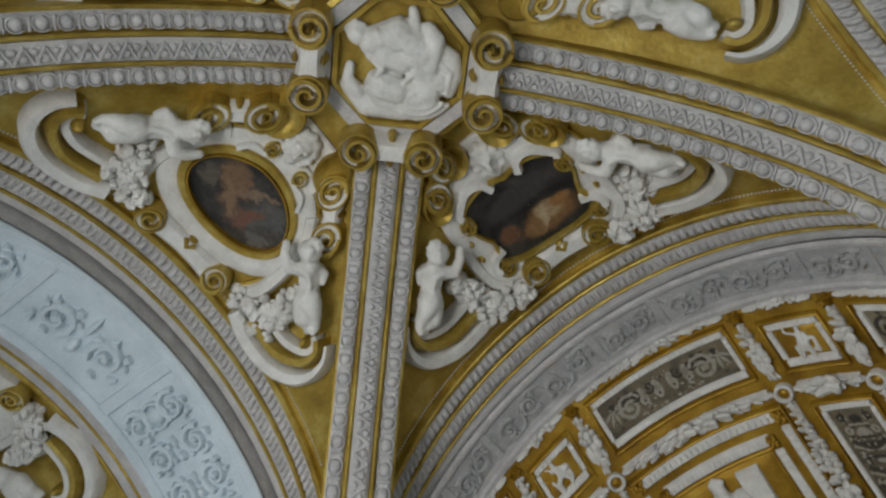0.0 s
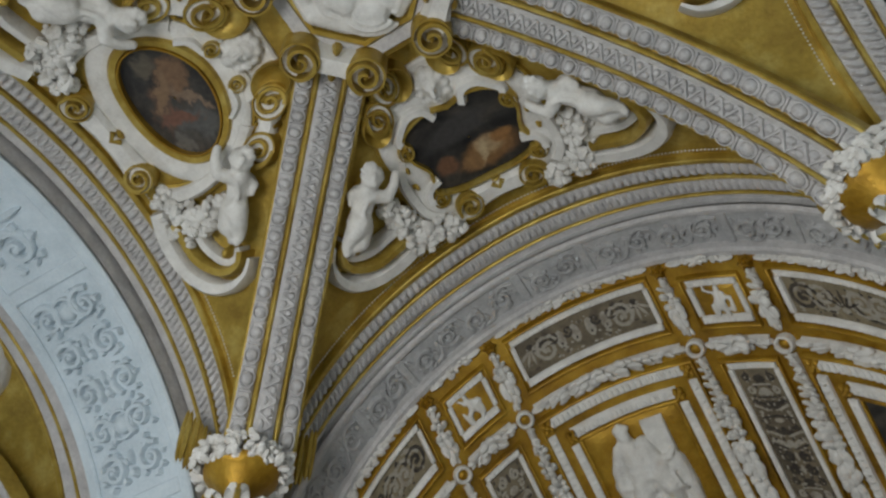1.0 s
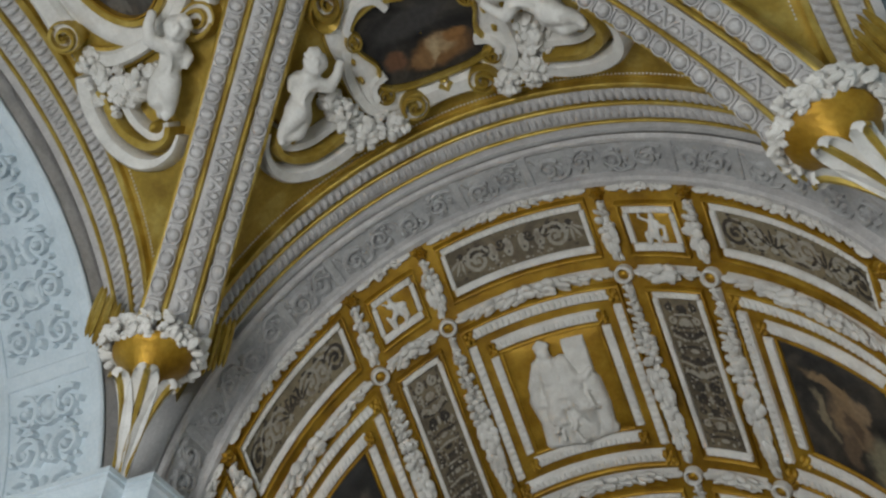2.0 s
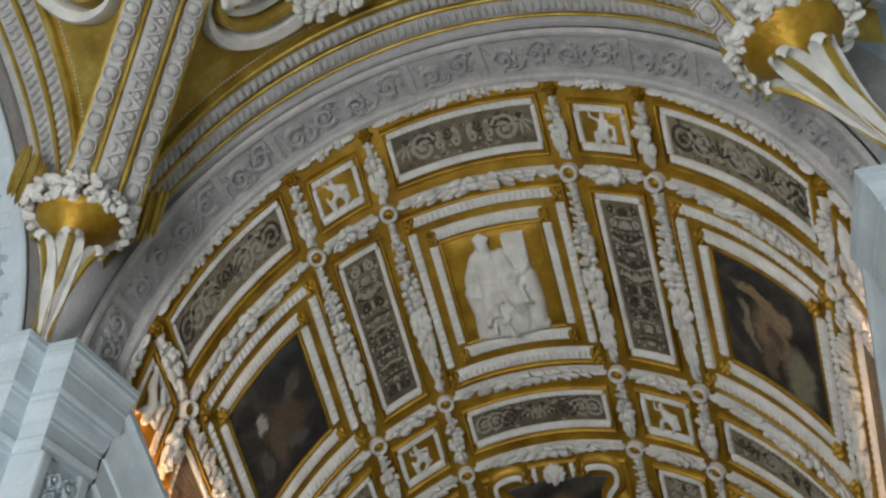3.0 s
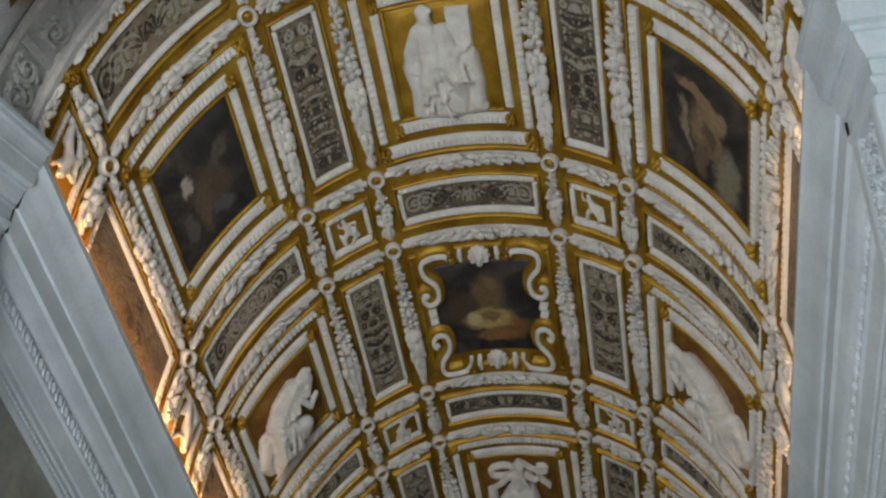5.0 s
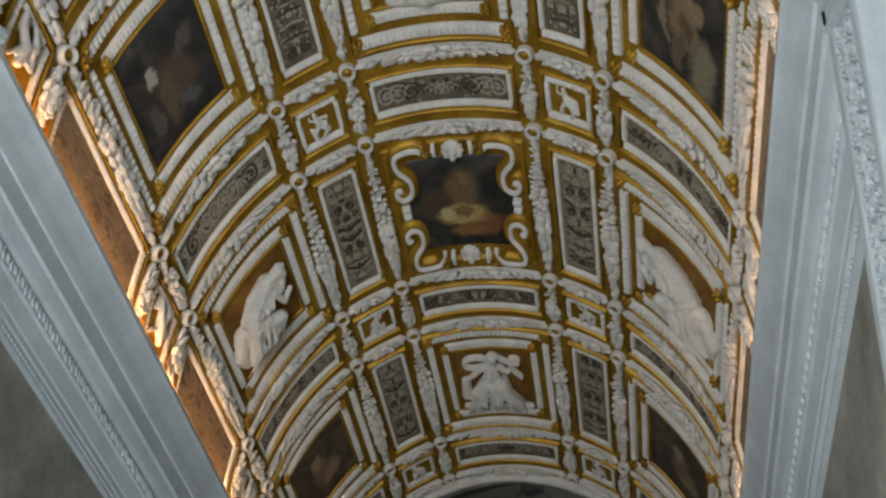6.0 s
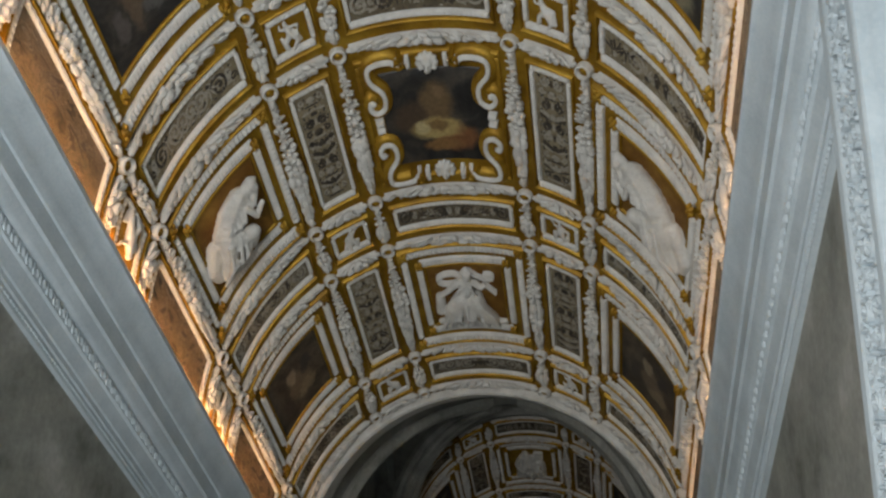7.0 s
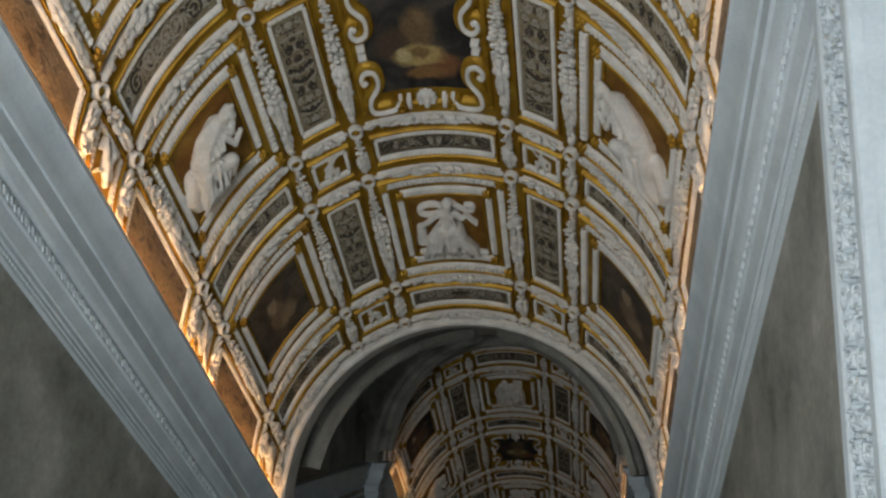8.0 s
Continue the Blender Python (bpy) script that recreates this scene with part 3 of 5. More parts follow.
SEATED = [((-0.11, 0.43, 0.11, 0.062), (-0.10, 0.40, 0.12, 0.06)), ((-0.15, 0.46, 0.09, 0.035), (-0.11, 0.49, 0.09, 0.03), (-0.05, 0.46, 0.10, 0.03)), ((-0.08, 0.38, 0.13, 0.03), (-0.07, 0.33, 0.13, 0.032)),
          ((-0.12, 0.30, 0.06, 0.09), (-0.10, 0.15, 0.07, 0.13), (-0.08, 0.0, 0.06, 0.15)), ((0.04, 0.26, 0.06, 0.07), (0.05, 0.10, 0.06, 0.12), (0.06, 0.0, 0.06, 0.14)),
          ((-0.20, 0.28, 0.07, 0.065), (-0.29, 0.12, 0.08, 0.065), (-0.32, -0.02, 0.09, 0.055), (-0.20, -0.04, 0.15, 0.04)), ((-0.02, 0.25, 0.12, 0.045), (0.06, 0.14, 0.16, 0.04), (0.22, 0.12, 0.14, 0.034), (0.28, 0.16, 0.10, 0.03)),
          ((-0.10, 0.0, 0.12, 0.11), (-0.16, -0.10, 0.19, 0.085)), ((0.06, 0.0, 0.12, 0.11), (0.13, -0.08, 0.20, 0.09)), ((-0.16, -0.11, 0.18, 0.08), (-0.10, -0.30, 0.12, 0.06), (-0.12, -0.43, 0.09, 0.06)),
          ((0.13, -0.10, 0.19, 0.085), (0.16, -0.28, 0.12, 0.06), (0.12, -0.43, 0.09, 0.06)), ((-0.30, -0.04, 0.02, 0.09), (-0.26, -0.25, 0.03, 0.09), (-0.30, -0.44, 0.03, 0.07)), ((0.24, 0.0, 0.02, 0.10), (0.27, -0.22, 0.03, 0.09), (0.27, -0.44, 0.03, 0.07)),
          ((-0.32, -0.46, 0.02, 0.055), (0.0, -0.46, 0.05, 0.08), (0.31, -0.46, 0.02, 0.055)), ((0.0, -0.12, 0.07, 0.11), (0.02, -0.40, 0.05, 0.10)),
          ((-0.27, 0.05, 0.11, 0.022), (-0.10, -0.06, 0.22, 0.026), (0.10, 0.0, 0.24, 0.024), (0.26, 0.04, 0.13, 0.02)), ((-0.22, -0.08, 0.18, 0.02), (-0.28, -0.25, 0.12, 0.024), (-0.31, -0.42, 0.10, 0.02)),
          ((-0.05, -0.10, 0.18, 0.018), (0.0, -0.25, 0.15, 0.022), (-0.02, -0.42, 0.13, 0.02)), ((0.22, -0.10, 0.17, 0.02), (0.25, -0.28, 0.13, 0.022), (0.22, -0.44, 0.11, 0.02)), ((-0.16, -0.16, 0.24, 0.016), (-0.06, -0.22, 0.20, 0.02), (0.06, -0.16, 0.23, 0.016)),
          ((-0.16, 0.28, 0.15, 0.015), (-0.12, 0.14, 0.20, 0.018), (-0.02, 0.04, 0.22, 0.016)), ((-0.06, 0.28, 0.14, 0.014), (-0.03, 0.16, 0.20, 0.016), (0.05, 0.06, 0.20, 0.015)), ((0.06, -0.26, 0.18, 0.018), (0.10, -0.36, 0.16, 0.02), (0.06, -0.45, 0.13, 0.018)), ((-0.20, -0.26, 0.16, 0.016), (-0.19, -0.36, 0.15, 0.02), (-0.22, -0.45, 0.11, 0.018))]


def skirt(seed, n, x0, x1, top, low, spread, h, r):
    """Folds that fan out from the waist to the hem."""
    rnd = random.Random(seed)
    out = []
    for i in range(n):
        t = (i + rnd.uniform(0.2, 0.8)) / n
        x = x0 + (x1 - x0) * t
        e = x + (t - 0.5) * 2 * spread + rnd.uniform(-0.03, 0.03)
        out.append(((x, top + rnd.uniform(-0.04, 0.04), h * rnd.uniform(0.8, 1.1), r), ((x + e) / 2 + rnd.uniform(-0.03, 0.03), (top + low) / 2, h * rnd.uniform(0.85, 1.2), r * 1.2), (e, low + rnd.uniform(-0.02, 0.02), h * 0.6, r * 1.1)))
    return out


VEILED = [((0.03, 0.41, 0.12, 0.058), (0.03, 0.38, 0.13, 0.055)), ((-0.02, 0.43, 0.10, 0.032), (0.03, 0.47, 0.09, 0.034), (0.08, 0.43, 0.10, 0.032)), ((0.02, 0.32, 0.11, 0.035), (0.0, 0.24, 0.08, 0.095), (0.0, 0.06, 0.08, 0.10)), ((-0.11, 0.25, 0.09, 0.05), (-0.24, 0.14, 0.10, 0.042), (-0.33, 0.06, 0.07, 0.035)), ((0.11, 0.25, 0.09, 0.05), (0.20, 0.20, 0.12, 0.04), (0.24, 0.22, 0.10, 0.03)),
          ((-0.06, 0.0, 0.10, 0.12), (-0.20, -0.10, 0.15, 0.095), (-0.26, -0.34, 0.09, 0.09)), ((0.08, 0.0, 0.10, 0.12), (0.16, -0.14, 0.15, 0.095), (0.28, -0.36, 0.09, 0.09)), ((0.0, -0.05, 0.06, 0.14), (0.0, -0.38, 0.05, 0.12)), ((-0.40, -0.44, 0.02, 0.05), (0.0, -0.45, 0.04, 0.07), (0.45, -0.46, 0.02, 0.045)), ((-0.36, 0.0, 0.02, 0.06), (-0.38, -0.25, 0.02, 0.07))] + skirt(3, 10, -0.22, 0.22, 0.02, -0.43, 0.2, 0.25, 0.02) + skirt(8, 5, -0.1, 0.1, 0.28, 0.05, 0.05, 0.21, 0.015)
LEANING = [((0.08, 0.22, 0.20, 0.040), (0.20, 0.06, 0.22, 0.034), (0.30, 0.13, 0.17, 0.028)), ((-0.08, -0.06, 0.18, 0.09), (0.14, -0.08, 0.23, 0.075), (0.18, -0.30, 0.15, 0.05)), ((0.19, 0.37, 0.13, 0.062), (0.21, 0.34, 0.14, 0.055)), ((0.12, 0.40, 0.11, 0.035), (0.18, 0.435, 0.11, 0.035), (0.235, 0.41, 0.11, 0.028)), ((0.17, 0.33, 0.10, 0.04), (0.06, 0.30, 0.08, 0.10), (-0.06, 0.16, 0.08, 0.13), (-0.12, -0.02, 0.08, 0.15)), ((-0.02, 0.34, 0.10, 0.06), (-0.16, 0.26, 0.10, 0.06), (-0.26, 0.08, 0.10, 0.055), (-0.16, -0.02, 0.17, 0.042)), ((0.10, 0.28, 0.14, 0.05), (0.19, 0.18, 0.16, 0.042), (0.22, 0.28, 0.15, 0.034)),
           ((-0.08, -0.05, 0.12, 0.13), (0.08, -0.12, 0.18, 0.09), (0.06, -0.34, 0.12, 0.07), (-0.02, -0.47, 0.08, 0.06)), ((-0.16, -0.08, 0.10, 0.12), (-0.14, -0.26, 0.13, 0.09), (-0.16, -0.46, 0.07, 0.06)), ((-0.28, -0.05, 0.04, 0.09), (-0.33, -0.28, 0.03, 0.08), (-0.25, -0.42, 0.03, 0.06))] + skirt(5, 8, -0.27, 0.08, 0.0, -0.44, 0.03, 0.27, 0.019) + skirt(9, 5, -0.2, 0.08, 0.27, 0.02, -0.02, 0.25, 0.016)
TURNED = [[(-x - 0.22 * y - 0.02, y, h, r) for x, y, h, r in ch] for ch in LEANING] + [((-0.02, 0.28, 0.12, 0.045), (-0.22, 0.20, 0.12, 0.04), (-0.34, 0.26, 0.08, 0.03))]


def small_figure(seed):
    """A small figure in one of many poses."""
    rnd = random.Random(seed)
    j = lambda v: v + rnd.uniform(-0.07, 0.07)
    lean = rnd.uniform(-0.12, 0.12)
    sg = rnd.choice((-1, 1))
    out = [((lean, 0.34, 0.10, 0.085), (lean, 0.32, 0.10, 0.08)), ((lean * 0.8, 0.22, 0.09, 0.09), (0.02, 0.0, 0.09, 0.12)), ((-0.04, -0.04, 0.09, 0.10), (j(-0.12), j(-0.24), 0.12, 0.075), (j(-0.04), -0.44, 0.08, 0.05)),
           ((0.06, -0.04, 0.09, 0.10), (j(0.14), j(-0.18), 0.12, 0.075), (j(0.18), -0.40, 0.08, 0.05)), ((lean - 0.10, 0.18, 0.09, 0.05), (j(-0.22), j(0.10), 0.10, 0.045), (j(-0.12), j(-0.04), 0.14, 0.04)),
           ((lean + 0.10, 0.18, 0.09, 0.05), (j(0.22), j(0.24), 0.09, 0.045), (j(0.28), j(0.34), 0.07, 0.04)), ((-0.24, -0.30, 0.03, 0.07), (j(-0.2), j(0.0), 0.03, 0.06), (j(0.0), 0.1, 0.03, 0.05)), ((0.2, -0.38, 0.03, 0.07), (j(0.25), j(-0.1), 0.03, 0.06))]
    return [[(sg * x, y, h, r) for x, y, h, r in ch] for ch in out]


def relief(parent, fn, chains, name="figure", label="white stucco relief", size=1.0, voxel=0.012):
    ob = sculpt(name, limbs(fn, chains, size), WHITE, voxel)
    ob.parent = parent
    return tagged(ob, label)


def placed(a, y, size, sx=1.0, turn=0.0):
    """A small flat surface on the vault with its own up, which points towards the landing."""
    c, s_ = math.cos(radians(turn)), math.sin(radians(turn))
    return lambda u, v, h: stair(a + (u * c - v * s_) * size * sx * DEG, y - (v * c + u * s_) * size * 0.86, h)


def bent(fn, path, w, mat, parent, name, label, h0, h1, hollow=False):
    s = Shape()
    s.strap(fn, path, w, h0, h1, not hollow)
    return part(name, s, mat, parent, label)


def curl(x, y, r, turns=1.6, start=0.0, sg=1, n=22):
    """A spiral that winds inwards round (x, y)."""
    out = []
    for i in range(n):
        t = i / (n - 1)
        q = radians(start) + sg * 6.2832 * turns * t
        k = r * (1 - 0.82 * t)
        out.append((x + k * math.cos(q), y + k * math.sin(q)))
    return out


def smooth_path(pts, n=8):
    """A rounded line through the points."""
    out = []
    P = [pts[0]] + list(pts) + [pts[-1]]
    for i in range(1, len(P) - 2):
        for k in range(n):
            t = k / n
            out.append(tuple(0.5 * (2 * P[i][d] + (P[i + 1][d] - P[i - 1][d]) * t + (2 * P[i - 1][d] - 5 * P[i][d] + 4 * P[i + 1][d] - P[i + 2][d]) * t * t + (3 * P[i][d] - P[i - 1][d] - 3 * P[i + 1][d] + P[i + 2][d]) * t ** 3) for d in (0, 1)))
    return out + [tuple(pts[-1])]


def face(x, y, size, up, tall):
    """A plain bearded mask: brow, nose, cheeks and a rim of curls; up: 1 or -1."""
    k = size * up
    out = [((x, y + 0.25 * k, tall * 0.55, size * 0.62), (x, y - 0.35 * k, tall * 0.55, size * 0.50)), ((x, y + 0.25 * k, tall * 1.5, size * 0.10), (x, y - 0.10 * k, tall * 1.75, size * 0.14)), ((x - 0.34 * size, y + 0.24 * k, tall * 1.35, size * 0.12), (x + 0.34 * size, y + 0.24 * k, tall * 1.35, size * 0.12)), ((x - 0.2 * size, y - 0.42 * k, tall * 1.3, size * 0.1), (x + 0.2 * size, y - 0.42 * k, tall * 1.3, size * 0.1)), ((x, y - 0.6 * k, tall * 0.9, size * 0.32), (x, y - 0.8 * k, tall * 0.6, size * 0.2))]
    for q in np.linspace(-35, 215, 9):
        c, s_ = math.cos(radians(q)) * size * 0.78, math.sin(radians(q)) * k * 0.8
        out.append(((x + c, y + s_, tall * 0.7, size * 0.24), (x + c * 1.12, y + s_ * 1.1, tall * 0.5, size * 0.2)))
    return out


def scroll_coffer(a0, a1, y0, y1):
    """The middle coffer with a dark fresco in a frame of white and gold scrolls."""
    c = thing("coffer", "dark fresco in a scrolled white and gilt frame with masks", "coffer", "large coffers of the vault")
    FLIGHT.append(c)
    ac, yc = (a0 + a1) / 2, (y0 + y1) / 2
    fn = placed(ac, yc, 1.0)
    m = 0.205
    bars(c, "gilt_border", GOLD, a0 + 0.085 * DEG, a1 - 0.085 * DEG, y0 + 0.085, y1 - 0.085, 0.03, 0.0, 0.03)
    field(c, WARMED, a0 + m * DEG, a1 - m * DEG, y0 + m, y1 - m, 0.012, "dark fresco with a warm figure")
    w, hgt = (a1 - a0) / 2 / DEG, (y1 - y0) / 2 / 0.86
    for sx in (-1, 1):
        for sy in (-1, 1):
            path = smooth_path([(sx * (w - 0.36), sy * (hgt - 0.165)), (sx * (w - 0.32), sy * (hgt - 0.125)), (sx * (w - 0.22), sy * (hgt - 0.12)), (sx * (w - 0.16), sy * (hgt - 0.15)), (sx * (w - 0.165), sy * (hgt - 0.24)), (sx * (w - 0.235), sy * (hgt - 0.34)), (sx * (w - 0.23), sy * (hgt - 0.44)), (sx * (w - 0.17), sy * (hgt - 0.47)), (sx * (w - 0.13), sy * (hgt - 0.43)), (sx * (w - 0.14), sy * (hgt - 0.385)), (sx * (w - 0.165), sy * (hgt - 0.40))])
            bent(fn, path, 0.050, GOLD, c, "gilt_scroll", "", 0.0, 0.05)
            bent(fn, path, 0.016, WHITE, c, "white_scroll", "", 0.04, 0.066)
            s = Shape()
            q0 = sx * (w - 0.37)
            s.strap(fn, curl(q0, sy * (hgt - 0.14), 0.042, 1.2, 90, sx, 14), 0.012, 0.0, 0.075)
            part("gilt_curl", s, GOLD, c)
            s = Shape()
            for k in range(2):
                s.slab(fn, sx * (0.125 + 0.062 * k) - 0.013, sx * (0.125 + 0.062 * k) + 0.013, sy * (hgt - 0.15) - 0.042, sy * (hgt - 0.15) + 0.042, 0.0, 0.06, 1, 1, 0.01)
            s.slab(fn, sx * 0.156 - 0.03, sx * 0.156 + 0.03, sy * (hgt - 0.15) - 0.012, sy * (hgt - 0.15) + 0.012, 0.0, 0.056, 1, 1, 0.01)
            part("strap", s, WHITE, c)
        for sy in (-1, 1):
            s = Shape()
            s.slab(fn, sx * (w - 0.17) - 0.028, sx * (w - 0.17) + 0.028, sy * 0.03 - 0.010, sy * 0.03 + 0.010, 0.0, 0.055, 1, 1, 0.006)
            part("strap", s, WHITE, c)
    for sy in (-1, 1):
        ym = sy * (hgt - 0.15)
        relief(c, fn, face(0.0, ym - sy * 0.025, 0.074, 1, 0.055), "mask", "white mask", voxel=0.0075)
    return c


for j in range(7):
    y0, y1 = ROWY[j], ROWY[j + 1]
    bay = j % 2 == 1
    for i in range(7):
        a0, a1 = EDGES[i], EDGES[i + 1]
        if i in (0, 6):
            a0, a1 = (-90.0, a1) if i == 0 else (a0, 88.5)
            c = strip_coffer(a0, a1, y0, y1, BROWN if bay else GOLD, "low coffer above the cornice with a brown fresco" if bay else "low gilded coffer above the cornice with a small relief", "brown fresco" if bay else "gilded ground", 0.06)
            if not bay:
                relief(c, placed((a0 + a1) / 2 + (1.0 if i == 0 else -1.0), (y0 + y1) / 2, 0.30, 1.0, 90 if i == 0 else -90), small_figure(j * 9 + i), size=0.30, voxel=0.009)
        elif i in (1, 3, 5):
            if bay and i == 3 and j == 3:
                scroll_coffer(a0, a1, y0, y1)
            elif bay:
                figure = i == 3 or j == 3
                c = big_coffer(a0, a1, y0, y1, (GOLD if j == 1 else RUST) if figure else {(1, 1): DARK_A, (5, 1): DARK_B}.get((i, j), DARK_C), "large gilded coffer with a white relief figure" if figure else "large framed coffer with a dark fresco", "gilded ground" if figure else "dark fresco")
                if figure:
                    fn = placed((a0 + a1) / 2, (y0 + y1) / 2, 0.66, 0.95) if i == 3 else placed((a0 + a1) / 2, (y0 + y1) / 2, 0.56, 1.36, -16 if i == 1 else 16)
                    pose_ = SEATED + folds(4, 12, -0.28, 0.24, -0.3, 0.1, 0.25, 0.018) if j == 1 else VEILED if i == 3 else LEANING if i == 1 else TURNED
                    relief(c, lambda u, v, h, fn=fn: fn(u, v, h * 0.72), pose_, size=0.68 if i == 3 else 0.70, voxel=0.0075)
                    s = Shape()
                    if i == 3 and j == 1:
                        s.slab(fn, 0.09, 0.31, 0.10, 0.43, 0.0, 0.05, 1, 1, 0.01)
                        part("tablet", s, WHITE, c)
                    elif i == 3:
                        s.strap(fn, [(-0.20 + 0.15 * math.cos(q), 0.29 + 0.085 * math.sin(q)) for q in np.linspace(0, 6.2832, 25)], 0.024, 0.0, 0.045)
                        s.strap(fn, smooth_path([(0.05, 0.42), (0.16, 0.32), (0.28, 0.27), (0.36, 0.30), (0.33, 0.36), (0.24, 0.35)], 5), 0.018, 0.0, 0.045)
                        s.strap(fn, [(0.22, 0.22), (0.38, 0.06)], 0.012, 0.0, 0.05)
                        part("veil", s, WHITE, c)
            else:
                strip_coffer(a0, a1, y0 - (0.045 if j == 0 else 0.0), y1, SMOKED if i == 3 else AGED, "long coffer with grey grotesque painting in white frame", "grey grotesque painting")
        elif bay:
            strip_coffer(a0, a1, y0, y1, SMOKED if j == 1 else AGED, "tall narrow coffer with grey grotesque painting", "grey grotesque painting")
        else:
            c = strip_coffer(a0, a1, y0, y1, GOLD, "small square gilded coffer with a white relief", "gilded ground", 0.078, 0.03)
            relief(c, placed((a0 + a1) / 2, (y0 + y1) / 2, 0.235), small_figure(j * 9 + i), size=0.20, voxel=0.008)



# ---- sweeps ----
def sweep(shape, path, profile):
    """A moulding swept along a level path of (x, y); profile: (metres proud to the left of the way, height)."""
    rows = []
    n = len(path)
    for i, (x, y) in enumerate(path):
        def normal(a, b):
            d = math.hypot(b[0] - a[0], b[1] - a[1])
            return (-(b[1] - a[1]) / d, (b[0] - a[0]) / d)
        n0 = normal(path[i - 1], path[i]) if i else normal(path[0], path[1])
        n1 = normal(path[i], path[i + 1]) if i < n - 1 else n0
        k = 1 + n0[0] * n1[0] + n0[1] * n1[1]
        m = ((n0[0] + n1[0]) / k, (n0[1] + n1[1]) / k)
        rows.append([(x + m[0] * p, y + m[1] * p, z) for p, z in profile])
    shape.grid(rows)


IMPOST = (("neck", ((0.0, -0.33), (0.018, -0.33), (0.018, -0.305), (0.030, -0.295), (0.036, -0.28), (0.030, -0.265), (0.022, -0.26), (0.022, -0.20))),
          ("cyma", ((0.022, -0.20), (0.034, -0.20), (0.034, -0.18), (0.046, -0.165), (0.056, -0.14), (0.060, -0.11), (0.072, -0.11), (0.072, -0.09))),
          ("corona", ((0.072, -0.09), (0.100, -0.085), (0.104, -0.03), (0.104, 0.0), (0.114, 0.0), (0.114, 0.02))),
          ("crown", ((0.114, 0.02), (0.120, 0.045), (0.132, 0.07), (0.148, 0.08), (0.148, 0.105), (0.156, 0.105), (0.156, 0.13), (0.0, 0.135))))


def impost(path, z0, label):
    top = thing("impost", label, "impost", "imposts")
    for name, prof in IMPOST:
        s = Shape()
        sweep(s, path, [(p, z0 + z) for p, z in prof])
        part(name, s, PALE, top, smooth=False)


# ---- arches ----
RL = 1.806          # radius of the side arches
ZL = ZS - 0.245     # their springing
DL = 0.66           # their depth


def arch_front(a, y, h=0.0):
    q = radians(a)
    return ((RA - h) * math.sin(q), y, ZS + (RA - h) * math.cos(q))


def arch_left(a, x, h=0.0):
    q = radians(a)
    return (-HALF - 0.02 - x, CY + (RL - h) * math.sin(q), ZL + (RL - h) * math.cos(q))


RND = random.Random(11)


def arabesque(s, fn, u0, u1, v0, v1, per, size, hh, along="u", single=False):
    """Scrolling stems with leaves in low relief on both sides of a middle line; per: the length of u that v's metre takes."""
    cu, cv = (u0 + u1) / 2, (v0 + v1) / 2
    hu, hv = (u1 - u0) / 2 / per, (v1 - v0) / 2
    if along == "u":
        g = lambda x, y, h: fn(cu + x * per, cv + y, h)
        long_, wide = hu, hv
    else:
        g = lambda x, y, h: fn(cu + y * per, cv + x, h)
        long_, wide = hv, hu
    r = wide * (0.66 if single else 0.40)
    n = max(1, round(long_ * 2 / (r * 2.5)))
    step = 2 * long_ / n
    for i in range(n):
        x = -long_ + step * (i + 0.5)
        turn = RND.choice((-1, 1))
        k = RND.uniform(0.85, 1.1)
        kind = (i + (0 if n < 4 else 1)) % 3
        if single:
            s.strap(g, smooth_path([(x - step * 0.5, -wide * 0.7 * (-1) ** i), (x, wide * 0.75 * (-1) ** i), (x + step * 0.5, wide * 0.7 * (-1) ** i)], 4), r * 0.10, 0, hh * 0.7)
        elif kind == 1:
            s.bead(g, x, 0, r * 0.62, r * 0.62, 0, hh, 12)
            s.strap(g, [(x + r * 0.85 * math.cos(q), r * 0.85 * math.sin(q)) for q in np.linspace(0, 6.2832, 17)], r * 0.10, 0, hh * 0.7)
        else:
            s.bead(g, x - step * 0.2, 0, step * 0.2, r * 0.16, 0, hh * 0.9, 6)
            s.bead(g, x + step * 0.18, 0, step * 0.14, r * 0.28, 0, hh, 8)
        for sy in ((-1) ** i,) if single else (-1, 1):
            y = sy * wide * (0.12 if single else 0.55)
            path = curl(x, y, r * k, 1.35, 90 + 90 * turn - sy * 40, turn * sy, 15)
            s.strap(g, path, [r * 0.19 * (1 - 0.5 * j / 14) for j in range(15)], 0, hh * 0.85)
            s.bead(g, x, y, r * 0.26, r * 0.26, 0, hh * 1.1, 7)
            for j in range(7):
                q = radians(51 * j + RND.uniform(-18, 18))
                d = r * RND.uniform(0.95, 1.2)
                px, py = x + d * math.cos(q), y + d * math.sin(q) * 0.9
                if abs(py) < wide and abs(px) < long_:
                    tip = r * RND.uniform(0.16, 0.30)
                    s.strap(g, [(px - tip * math.cos(q + 0.8), py - tip * math.sin(q + 0.8)), (px, py), (px + tip * math.cos(q + 1.6), py + tip * math.sin(q + 1.6))], [r * 0.07, r * 0.20, r * 0.05], 0, hh * RND.uniform(0.6, 1.0))


